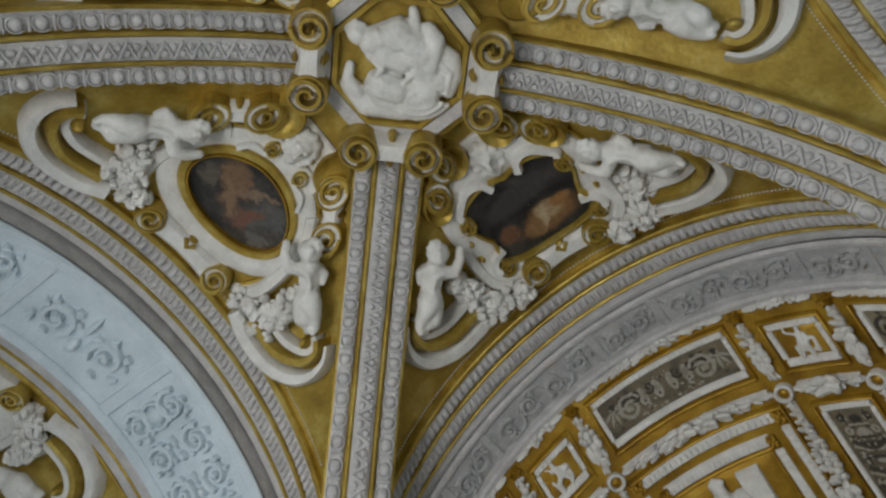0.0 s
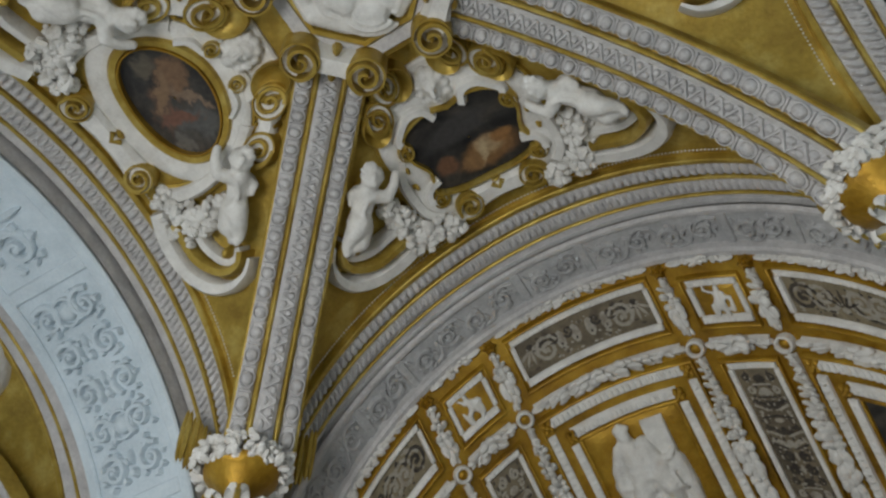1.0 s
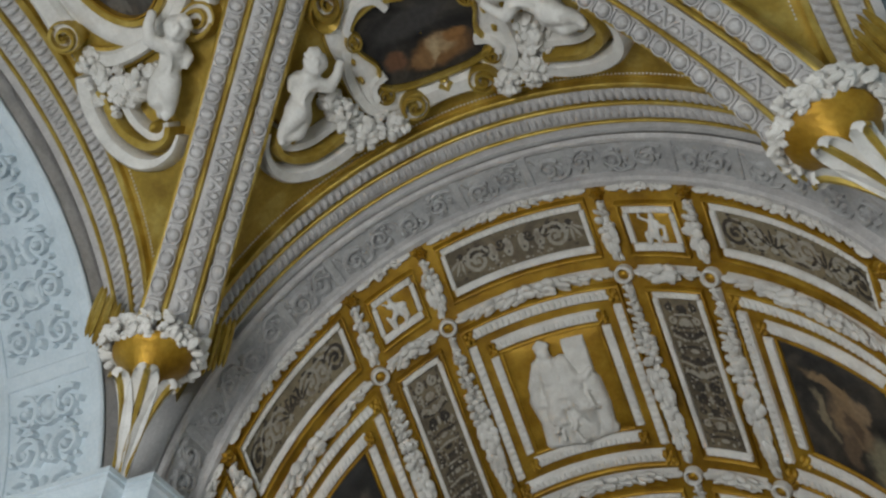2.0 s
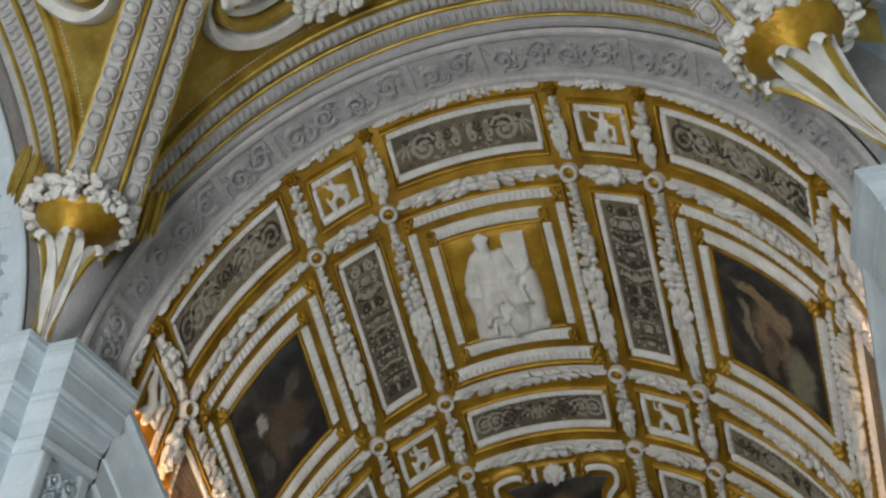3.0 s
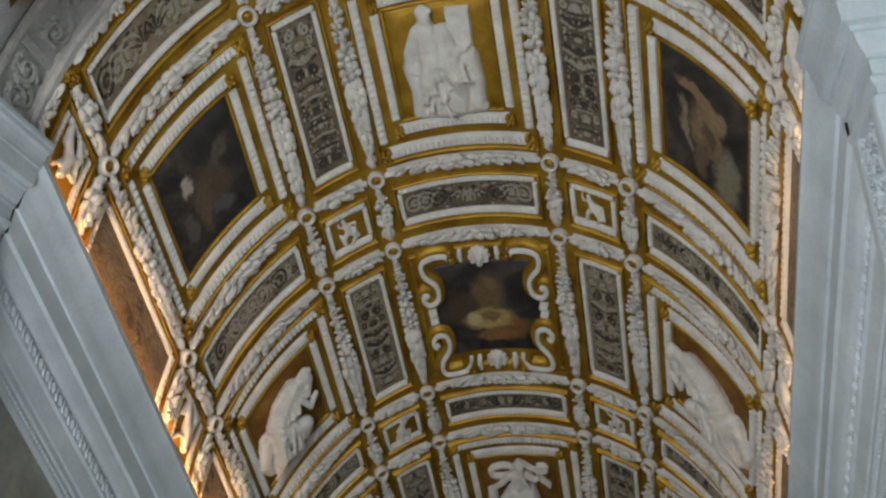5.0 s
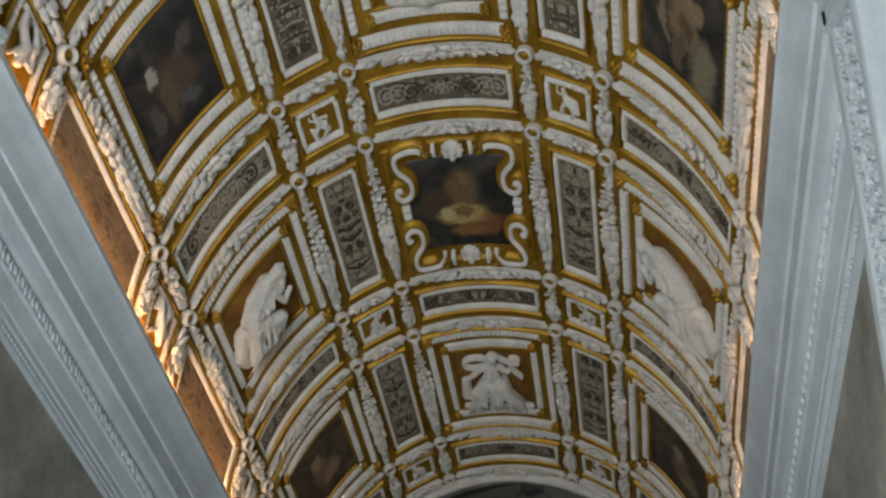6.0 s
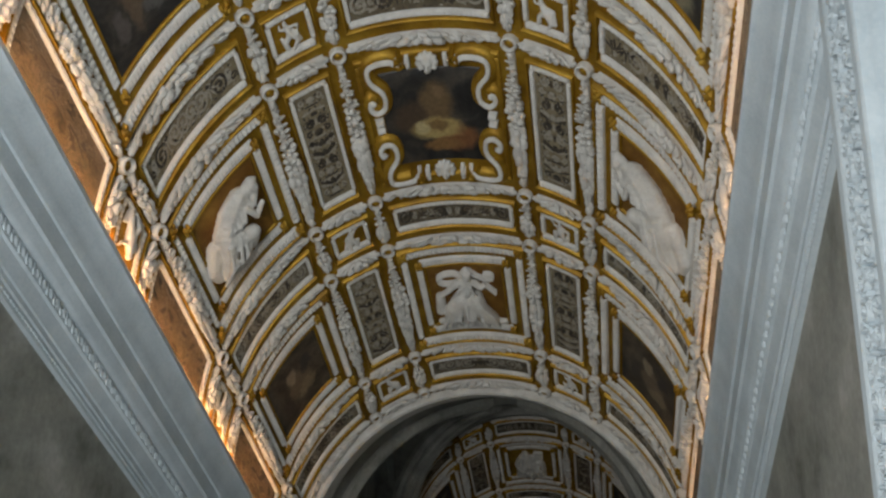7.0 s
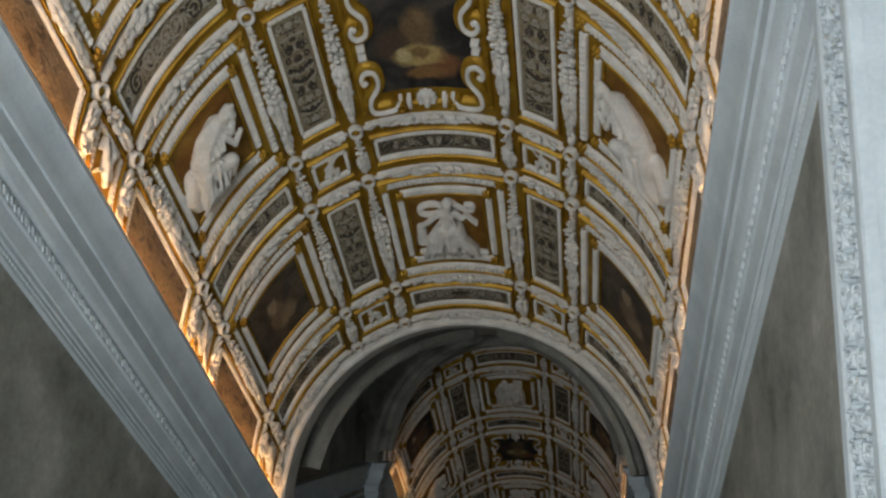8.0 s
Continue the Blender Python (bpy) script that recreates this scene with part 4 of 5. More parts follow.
# front arch: a shell, raised borders, carved panels
s = Shape()
s.grid([[arch_front(a, y) for y in (0.03, YF)] for a in np.linspace(-90, 90, 60)])
s.grid([[arch_front(a, YF, h) for h in (0.0, -0.35)] for a in np.linspace(-90, 90, 60)])
solo("arch_stair", s, STONE, "grey carved stone arch between landing and stair", "arch", kind="structure")
s = Shape()
s.grid([[(r * math.sin(radians(a)), -0.024, ZS + 0.012 + r * math.cos(radians(a))) for r in (1.744, 1.86)] for a in np.linspace(-90, 90, 60)])
solo("vault_edge", s, GOLD, "gilded edge of the stair vault behind the stone arch", "ceiling", kind="structure")
DF = math.degrees(1 / RA)
frame_ = thing("arch_facing", "carved grey stone panels lining the arch soffit", "arch lining")
for y0, y1, hh in ((YF, YF + 0.05, 0.02), (-0.055, 0.006, 0.062)):
    s = Shape()
    s.slab(arch_front, -89, 89, y0, y1, -0.01, hh, 60, 1, 0.014, 0.4)
    part("border", s, LILAC, frame_)
cuts = [-89, -84, -72.5, -46, -34, -6.7, 6.6, 33, 44.8, 72, 84, 89]
for k, a in enumerate(cuts):
    s = Shape()
    s.slab(arch_front, a - 0.8, a + 0.8, YF + 0.045, -0.04, -0.01, 0.015, 2, 1, 0.006, 0.2)
    part("divider", s, STONE, frame_)
    if k < len(cuts) - 1:
        s = Shape()
        if cuts[k + 1] - a > 7:
            arabesque(s, arch_front, a + 1.2, cuts[k + 1] - 1.2, YF + 0.055, -0.05, DF, 0.075, 0.030, "u", True)
        else:
            s.bead(arch_front, a + 2.5, YF / 2, 1.2, 0.06, 0, 0.02, 8)
        tagged(part("carved_panel", s, STONE, frame_), kind="stuff")

# side arch on the left: deep soffit with pale carved panels
s = Shape()
s.grid([[arch_left(a, x) for x in (0.0, DL)] for a in np.linspace(-90, 90, 60)])
s.grid([[arch_left(a, DL, h) for h in (0.0, -0.4)] for a in np.linspace(-90, 90, 60)])
solo("arch_side", s, PALE, "pale stone arch opening from the landing to the next bay", "arch", kind="structure")
s = Shape()
s.grid([[arch_left(a, 0.0, h) for h in (0.0, -0.4)] for a in np.linspace(-90, 90, 60)])
solo("arch_side_face", s, LILAC, "plain grey face of the side arch", "arch", kind="structure")
DFL = math.degrees(1 / RL)
frame_ = thing("arch_facing", "pale carved panels with leafy scrolls lining the side arch", "arch lining")
for x0, x1 in ((0.0, 0.07), (DL - 0.07, DL)):
    s = Shape()
    s.slab(arch_left, -89, 89, x0, x1, -0.01, 0.022, 60, 1, 0.01, 0.4)
    part("border", s, PALE, frame_)
cuts = [-89, -52, -10, 15.5, 57, 89]
for k, a in enumerate(cuts):
    s = Shape()
    s.slab(arch_left, a - 1.3, a + 1.3, 0.07, DL - 0.07, -0.01, 0.02, 2, 1, 0.008, 0.25)
    part("divider", s, PALE, frame_)
    if k < len(cuts) - 1:
        s = Shape()
        arabesque(s, arch_left, a + 2.6, cuts[k + 1] - 2.6, 0.10, DL - 0.10, DFL, 0.10, 0.05, "u" if cuts[k + 1] - a > 30 else "v")
        tagged(part("carved_panel", s, PALE, frame_), kind="stuff")

# ---- the landing's cross vault ----
RCAP = 2.128        # from the middle to the corner capitals


def rib_z(r):
    return R * math.sqrt(max(0.0, 1 - (r / (1.32 * R)) ** 2))


def web(k, cx=0.0, cy=CY, zs=ZS):
    """The surface of one cell of the cross vault, in metres across and from the wall; k: 0 front, 1 left, 2 back, 3 right."""
    rw, zc, th = (1.09 * R, 0.0, 69) if k in (0, 2) else (1.11 * R, -0.126 * R, 62)
    c, s_ = ((1, 0), (0, 1), (-1, 0), (0, -1))[k]

    def point(x, y):
        t = x / 2.0
        v = y / (1.93 * (1 - 0.74 * min(1.0, abs(t))))
        q = radians(t * th)
        r = abs(t) * RCAP
        d = r * 0.70711
        px = rw * math.sin(q) * (1 - v) + math.copysign(d, t) * v
        py = HALF * (1 - v) + d * v
        pz = (zc + rw * math.cos(q)) * (1 - v) + rib_z(r) * v + 0.05 * 4 * v * (1 - v) * (1 - min(1, abs(t)))
        return Vector((cx + px * c - py * s_, cy + px * s_ + py * c, zs + pz))

    def fn(x, y, h=0.0):
        p = point(x, y)
        e = 0.004
        nrm = (point(x + e, y) - point(x - e, y)).cross(point(x, y + e) - point(x, y - e)).normalized()
        if nrm.z > 0:
            nrm = -nrm
        return p + nrm * h
    return fn


def reach(x):
    """How far a cell runs from the wall to the middle of its rib."""
    return 1.93 * (1 - 0.74 * min(1.0, abs(x) / 2.0))


def strip(shape, fn, x0, x1, y0, y1, h0, h1, n=48, bev=0.006):
    shape.slab(fn, x0, x1, y0, y1, h0, h1, n, 1, bev, 0.01)


def cell(k, cx=0.0, cy=CY, zs=ZS, fine=True):
    """The web of one cell and the mouldings that follow its arch."""
    fn = web(k, cx, cy, zs)
    s = Shape()
    s.grid([[fn(x, reach(x) * v) for v in np.linspace(0, 1, 13)] for x in np.linspace(-2.0, 2.0, 57)])
    # the lower landing's cells: plaster for gilding, their dimness put into the colour
    solo("ceiling_landing", s, GILT if zs == ZS else PLASTER, "cell of the landing's cross vault", "ceiling", kind="structure")
    arch = thing("arch_moulding", "grey and gilded mouldings along the edge of a vault cell", "moulding", "mouldings of the vault cells")
    lim = 1.86
    # dull: the dim lower landing, its mouldings coloured darker instead of gilded
    dull = zs != ZS
    for name, mat, y0, y1, h in (("fillet", LILAC, -0.005, 0.045, 0.06), ("gilt_band", GILT, 0.045, 0.062, 0.07), ("ornament_band", LILAC, 0.062, 0.16, 0.055), ("gilt_band", GILT, 0.16, 0.182, 0.06), ("bead_band", LILAC, 0.182, 0.27, 0.035), ("gilt_band", GILT, 0.27, 0.305, 0.045)):
        s = Shape()
        strip(s, fn, -lim, lim, y0, y1, 0.0, h)
        ob = part(name, s, PLASTER if dull else mat, arch)
        if fine and name == "ornament_band":
            s = Shape()
            n = 96
            for i in range(n):
                x = -lim + 2 * lim * (i + 0.5) / n
                s.bead(fn, x, 0.114, 0.015, 0.040, h - 0.004, 0.028, 7)
                s.bead(fn, x + lim / n, 0.092, 0.008, 0.016, h - 0.004, 0.014, 5)
            tagged(part("egg_pattern", s, LILAC, ob), kind="stuff")
        if fine and name == "bead_band":
            s = Shape()
            n = 84
            for i in range(n):
                s.bead(fn, -lim + 2 * lim * (i + 0.5) / n, 0.226, 0.020, 0.040, h - 0.004, 0.034, 8)
            tagged(part("beading", s, LILAC, ob), kind="stuff")
    if fine:
        s = Shape()
        for i in range(150):
            x = -1.55 + 3.1 * i / 149
            s.bead(fn, x, 0.335, 0.007, 0.006, 0, 0.008, 4)
        for sg in (-1, 1):
            for i in range(90):
                x = sg * (0.45 + 1.1 * i / 89)
                y = reach(x) - 0.265
                if y > 0.35:
                    s.bead(fn, x, y, 0.012, 0.008, 0, 0.014, 4)
        tagged(part("dotted_line", s, WHITE, arch), kind="stuff")
    return fn


def rib(q, cx=0.0, cy=CY, zs=ZS, fine=True):
    """A diagonal rib from the middle octagon to a corner capital; q: its direction in degrees."""
    c, s_ = math.cos(radians(q)), math.sin(radians(q))

    def fn(r, w, h=0.0):
        e = 0.01
        z = rib_z(r)
        dz = (rib_z(r + e) - rib_z(r - e)) / (2 * e)
        k = math.hypot(1, dz)
        rr, zz = r + h * dz / k, z - h / k
        return (cx + c * rr - s_ * w, cy + s_ * rr + c * w, zs + zz)
    top = thing("vault_rib", "diagonal vault rib with grey beaded bands between gilded fillets", "rib", "ribs of the cross vault")
    r0, r1 = 0.36, RCAP if zs == ZS else 2.27
    for name, mat, w0, w1, h in (("body", GILT, -0.182, 0.182, 0.02), ("bead_band", LILAC, -0.165, -0.085, 0.045), ("bead_band", LILAC, 0.085, 0.165, 0.045), ("centre_band", LILAC, -0.052, 0.052, 0.075), ("gilt_band", GILT, -0.078, -0.056, 0.065), ("gilt_band", GILT, 0.056, 0.078, 0.065)):
        s = Shape()
        s.slab(fn, r0, r1, w0, w1, -0.06, h, 22, 1, 0.018 if "bead" in name or "centre" in name else 0.008, 0.01)
        # ribs of the lower landing take dark plaster to paint in its shade
        ob = part(name, s, mat if zs == ZS else PLASTER, top)
        if fine and name == "bead_band":
            s = Shape()
            for i in range(21):
                r = r0 + (r1 - r0) * (i + 0.5) / 21
                s.bead(fn, r, (w0 + w1) / 2, 0.026, 0.032, h - 0.004, 0.036, 10)
                s.strap(fn, [(r + 0.034 * math.cos(q), (w0 + w1) / 2 + 0.037 * math.sin(q)) for q in np.linspace(-2.4, 2.4, 9)], 0.004, h - 0.004, h + 0.012)
                s.strap(fn, [(r + 0.042, -0.033 + (w0 + w1) / 2), (r + 0.042, (w0 + w1) / 2), (r + 0.042, 0.033 + (w0 + w1) / 2)], 0.004, h - 0.004, h + 0.014)
            tagged(part("beading", s, LILAC, ob), kind="stuff")
        if fine and name == "centre_band":
            s = Shape()
            n = 24
            for i in range(n):
                r = r0 + (r1 - r0) * (i + 0.5) / n
                d = (r1 - r0) / n / 2
                s.strap(fn, [(r - d, -0.036), (r, 0.036), (r + d, -0.036)], 0.008, h - 0.004, h + 0.018)
                s.bead(fn, r, -0.012, 0.018, 0.022, h - 0.004, 0.026, 7)
                s.bead(fn, r + d, 0.018, 0.018, 0.018, h - 0.004, 0.022, 7)
            tagged(part("zigzag", s, LILAC, ob), kind="stuff")
    return fn


def volute(parent, fn, x, y, r, start, sg, tall=0.07, label="white roll with a gilded spiral", grow=1.2):
    """The end of a rolled strap: a white drum with a broad gilded spiral wound on it."""
    r *= grow
    s = Shape()
    s.grid([[fn(x + r * k * math.cos(6.2832 * i / 20), y + r * k * math.sin(6.2832 * i / 20), h) for i in range(20)] for k, h in ((1.0, 0.0), (0.98, tall * 0.72), (0.9, tall * 0.8), (0.5, tall * 0.66), (0.02, tall * 0.62))], True)
    ob = part("volute", s, WHITE, parent, label)
    s = Shape()
    path = curl(x, y, r * 0.92, 1.55, start, sg, 30)
    s.strap(fn, path, [r * 0.17 * (1 - 0.30 * i / 29) for i in range(30)], 0.0, tall)
    s.strap(fn, [(x + r * 0.98 * math.cos(q), y + r * 0.98 * math.sin(q)) for q in np.linspace(0, 6.2832, 25)], r * 0.09, 0.0, tall * 0.9)
    s.bead(fn, x, y, r * 0.22, r * 0.22, 0.0, tall * 1.12, 8)
    part("gilt_spiral", s, GILT, ob)
    return ob


def edged(parent, fn, path, w, tall, name):
    """A white strap with gilded edges."""
    s = Shape()
    s.strap(fn, path, w, 0.0, tall)
    ob = part(name, s, WHITE, parent)
    g = Shape()
    ww = [v + 0.016 for v in w] if isinstance(w, list) else w + 0.016
    g.strap(fn, path, ww, 0.0, tall * 0.62)
    part("gilt_edge", g, GILT, ob)


def roll(parent, fn, x, y, wide, high, turn):
    """A rolled strap: a white body between two gilded scroll ends."""
    c, s_ = math.cos(radians(turn)), math.sin(radians(turn))
    g = lambda u, v, h: fn(x + u * c - v * s_, y + u * s_ + v * c, h)
    s = Shape()
    path = [(wide * 0.95 * (i / 6 - 1), 0) for i in range(13)]
    s.strap(g, path, [high * (0.72 + 0.45 * (i / 6 - 1) ** 2) for i in range(13)], 0.0, 0.08)
    body = part("strap_body", s, WHITE, parent)
    s = Shape()
    for sg in (-1, 1):
        s.bead(g, 0, sg * high * 0.74, high * 0.28, high * 0.24, 0.0, 0.086, 6)
    part("gilt_notch", s, GILT, body)
    for sg in (-1, 1):
        volute(parent, g, sg * wide, 0, high * 1.1, 90, -sg, 0.105)


CHILD = [((0.645, 1.115, 0.16, 0.064), (0.655, 1.11, 0.16, 0.062)), ((0.595, 1.10, 0.175, 0.020), (0.60, 1.085, 0.185, 0.018)), ((0.70, 1.075, 0.14, 0.034), (0.715, 1.055, 0.14, 0.058), (0.77, 1.005, 0.12, 0.062), (0.825, 0.965, 0.12, 0.058), (0.875, 0.935, 0.14, 0.075)),
         ((0.89, 0.955, 0.16, 0.066), (0.955, 0.945, 0.17, 0.052), (1.0, 0.92, 0.15, 0.040), (1.045, 0.895, 0.14, 0.026), (1.06, 0.87, 0.15, 0.022)), ((0.875, 0.905, 0.14, 0.064), (0.935, 0.865, 0.16, 0.054), (0.985, 0.86, 0.14, 0.036), (1.02, 0.835, 0.13, 0.024)),
         ((0.69, 1.01, 0.17, 0.040), (0.63, 0.97, 0.19, 0.034), (0.55, 0.985, 0.17, 0.028), (0.50, 1.02, 0.15, 0.024)), ((0.755, 1.06, 0.13, 0.036), (0.79, 1.075, 0.11, 0.028)), ((0.76, 1.06, 0.08, 0.03), (0.82, 1.08, 0.10, 0.028), (0.865, 1.05, 0.11, 0.014))]
CHILD += [((0.645 + 0.055 * math.cos(q), 1.125 + 0.055 * math.sin(q), 0.175, 0.019), (0.65 + 0.06 * math.cos(q), 1.13 + 0.06 * math.sin(q), 0.16, 0.018)) for q in (-0.4, 0.3, 1.0, 1.7, 2.4)] + [((0.65, 1.15, 0.215, 0.018), (0.665, 1.14, 0.215, 0.018)), ((0.675, 1.11, 0.215, 0.018), (0.685, 1.10, 0.205, 0.018))]


def putto(fn, sg, dx=0.0, dy=0.0):
    """A plain reclining child of stucco, one mesh."""
    sash = [((0.70, 1.03, 0.20, 0.014), (0.77, 1.04, 0.19, 0.016), (0.83, 1.01, 0.18, 0.014), (0.86, 0.96, 0.20, 0.012))]
    ob = sculpt("putto_statue", limbs(fn, [[(sg * (x + dx), y + dy, h, r) for x, y, h, r in ch] for ch in CHILD + sash]), WHITE, 0.0085)
    return tagged(ob, "white stucco child lying beside a painted cartouche", "statue", "stucco children")


def bunch(fn, path, girth, n, label, seed=3):
    rnd = random.Random(seed)
    s = Shape()
    pts = smooth_path(path, 10)
    for i in range(n):
        k = rnd.random()
        x, y = pts[int(k * (len(pts) - 1))]
        w = girth * (0.5 + 0.6 * math.sin(math.pi * k))
        x, y = x + rnd.uniform(-w, w), y + rnd.uniform(-w, w)
        h = rnd.uniform(0.02, 0.12)
        c = Vector(fn(x, y, h))
        r = rnd.uniform(0.018, 0.034)
        d = Vector((rnd.uniform(-1, 1), rnd.uniform(-1, 1), rnd.uniform(-1, 1))).normalized()
        e = d.orthogonal().normalized()
        s.lump(c, (e * r * 0.8, d.cross(e) * r, d * r * rnd.uniform(0.8, 1.5)), 6, 3, 0.15)
    return solo("fruit_garland", s, WHITE, label, "garland", "fruit garlands of the cartouches")


def shell(parent, fn, x, y, r):
    """A gilded hollow dish with a thick rim."""
    s = Shape()
    s.grid([[fn(x + r * k * math.cos(6.2832 * i / 20), y + r * k * math.sin(6.2832 * i / 20), h) for i in range(20)] for k, h in ((1.05, 0.0), (1.05, 0.085), (0.96, 0.10), (0.84, 0.088), (0.6, 0.062), (0.3, 0.048), (0.02, 0.044))], True)
    part("gilt_shell", s, GILT, parent)


def hooked(parent, fn, path, eye, r, w=0.030, tall=0.09):
    """A white strap with gilded edges that bends round to a small gilded eye."""
    pts = smooth_path(list(path) + [(eye[0] + (path[-1][0] - eye[0]) * 0.6, eye[1] + (path[-1][1] - eye[1]) * 0.6)], 6)
    edged(parent, fn, pts, w, tall, "hooked_strap")
    volute(parent, fn, eye[0], eye[1], r, 60, 1 if path[-1][0] > eye[0] else -1, tall * 1.05, grow=1.0)


def cartouche(k, oval, cx=0.0, cy=CY, zs=ZS):
    """A painting in a frame of straps and volutes on a cell of the vault, with its children and garlands."""
    fn = web(k, cx, cy, zs)
    top = thing("cartouche", "oval dark painting in a gilt ring on white strapwork with volutes" if oval else "dark painting in a lobed frame of white and gilt strapwork", "cartouche", "cartouches of the landing vault")
    xc, yc, rx, ry = (0.08, 0.82, 0.365, 0.225) if oval else (0.01, 0.86, 0.33, 0.25)
    half = smooth_path([(0.0, -0.25), (0.17, -0.235), (0.31, -0.17), (0.285, -0.05), (0.345, 0.08), (0.32, 0.205), (0.17, 0.25), (0.0, 0.215)], 5)
    lobed = half + [(-x, y) for x, y in half[::-1][1:-1]]

    def rim(grow=0.0):
        if oval:
            return [(xc + (rx + grow) * math.cos(q), yc + (ry + grow) * math.sin(q)) for q in np.linspace(0, 6.2832, 57)]
        out = [(xc + x * (1 + grow / 0.30), yc + y * (1 + grow / 0.23)) for x, y in lobed]
        return out + out[:1]
    s = Shape()
    edge = rim()[:-1]
    steps = (0.02, 0.35, 0.7, 1.0)
    s.grid([[fn(xc + (x - xc) * t, yc + (y - yc) * t, 0.05) for x, y in edge] for t in steps], True)
    ob = part("painting", s, OVAL if oval else LOBED, top, "dark painting with warm shapes")
    with_place(ob, [((x - xc) / rx * t, (y - yc) / ry * t) for t in steps for x, y in edge])
    for name, mat, grow, wide, tall in (("gilt_ring", GILT, 0.016, 0.026 if oval else 0.012, 0.085), ("inner_ring", GOLD, -0.012, 0.008, 0.095), ("white_plate", WHITE, 0.085, 0.062, 0.06), ("gilt_edge", GILT, 0.085, 0.078, 0.035)):
        if name != "inner_ring" or oval:
            s = Shape()
            s.strap(fn, rim(grow), wide, 0.0, tall)
            part(name, s, mat, top)
    # the white ground above and below the painting
    for wide, v0, v1, tall in ((0.26, yc + ry + 0.06, yc + ry + 0.16, 0.055), (0.24, yc - ry - 0.17, yc - ry - 0.06, 0.05), (0.30, yc + ry + 0.163, 1.38, 0.03)):
        s = Shape()
        s.slab(fn, xc - wide, xc + wide, v0, v1, 0.0, tall, 6, 1, 0.012)
        part("strap", s, WHITE, top)
    # the rolled strap under the painting
    low = 0.405 if oval else 0.505
    half_w = 0.23 if oval else 0.185
    s = Shape()
    s.strap(fn, [(xc + half_w * (i / 6 - 1), low) for i in range(13)], [0.058 + 0.016 * (i / 6 - 1) ** 2 for i in range(13)], 0.0, 0.095)
    body = part("strap_body", s, WHITE, top)
    s = Shape()
    s.strap(fn, [(xc - 0.035, low + 0.05), (xc, low + 0.012), (xc + 0.035, low + 0.05)], 0.014, 0.085, 0.102)
    s.bead(fn, xc, low + 0.062, 0.03, 0.014, 0.06, 0.04, 6)
    part("gilt_notch", s, GILT, body)
    for sg in (-1, 1):
        volute(top, fn, xc + sg * (half_w + 0.02), low, 0.066, 200, sg, 0.125)
        # the large side scroll: white, gilt and white bands round a gilded eye
        ox, oy = ((-0.075, -0.15) if sg < 0 else (0.045, -0.15)) if oval else (0.0, -0.01)
        at = lambda pts, ox=ox, oy=oy: [(sg * (x + ox), y + oy) for x, y in pts]
        path = smooth_path(at([(0.50, 0.52), (0.66, 0.47), (0.86, 0.49), (1.03, 0.585), (1.125, 0.71), (1.14, 0.83), (1.085, 0.90)]), 7)
        s = Shape()
        s.strap(fn, path, [0.056 - 0.040 * (i / (len(path) - 1)) ** 1.5 for i in range(len(path))], 0.0, 0.10)
        part("side_scroll", s, WHITE, top)
        path = smooth_path(at([(0.60, 0.58), (0.82, 0.585), (0.97, 0.66), (1.05, 0.75), (1.06, 0.83), (1.01, 0.87)]), 7)
        s = Shape()
        s.strap(fn, path, 0.030, 0.0, 0.12)
        part("gilt_scroll", s, GILT, top)
        s = Shape()
        s.strap(fn, smooth_path(at([(0.60, 0.66), (0.80, 0.66), (0.92, 0.70), (1.0, 0.76), (1.01, 0.82), (0.97, 0.85)]), 7), 0.030, 0.0, 0.09)
        part("inner_scroll", s, WHITE, top)
        s = Shape()
        ex, ey = at([(0.955, 0.79)])[0]
        s.bead(fn, ex, ey, 0.044, 0.044, 0.0, 0.15, 12)
        part("gilt_eye", s, GILT, top)
        # upper part: shells, rolled straps and hooks
        if oval:
            shell(top, fn, xc + sg * 0.235, 1.31, 0.115)
            roll(top, fn, xc + sg * 0.43, 1.16, 0.14, 0.078, sg * -42)
            hooked(top, fn, [(xc + sg * 0.27, 1.02), (xc + sg * 0.22, 1.09), (xc + sg * 0.14, 1.10)], (xc + sg * 0.125, 1.145), 0.045, 0.02)
            edged(top, fn, smooth_path([(xc + sg * 0.40, 0.42), (xc + sg * 0.47, 0.55), (xc + sg * 0.49, 0.72), (xc + sg * 0.46, 0.92), (xc + sg * 0.36, 1.06)], 6), 0.045, 0.07, "frame_strap")
            gar = [(-0.54, 0.75), (-0.50, 0.60), (-0.42, 0.48), (-0.26, 0.43)] if sg < 0 else [(0.74, 0.74), (0.74, 0.58), (0.66, 0.47), (0.48, 0.42)]
            putto(fn, sg, -0.17 if sg < 0 else -0.05, -0.12)
        else:
            shell(top, fn, sg * 0.44, 1.225, 0.10)
            shell(top, fn, sg * 0.18, 1.365, 0.10)
            roll(top, fn, sg * 0.325, 1.325, 0.095, 0.074, sg * -40)
            hooked(top, fn, [(sg * 0.10, 1.075), (sg * 0.145, 1.15), (sg * 0.25, 1.165), (sg * 0.36, 1.09)], (sg * 0.355, 1.0), 0.05)
            hooked(top, fn, [(sg * 0.27, 0.74), (sg * 0.35, 0.72), (sg * 0.375, 0.655)], (sg * 0.315, 0.63), 0.05, 0.026)
            edged(top, fn, smooth_path([(sg * 0.41, 0.97), (sg * 0.46, 0.86), (sg * 0.46, 0.74), (sg * 0.43, 0.60), (sg * 0.36, 0.52)], 6), 0.036, 0.07, "frame_strap")
            s = Shape()
            for yy in (0.90, 0.78):
                s.bead(fn, sg * 0.405, yy, 0.022, 0.035, 0.0, 0.085, 6)
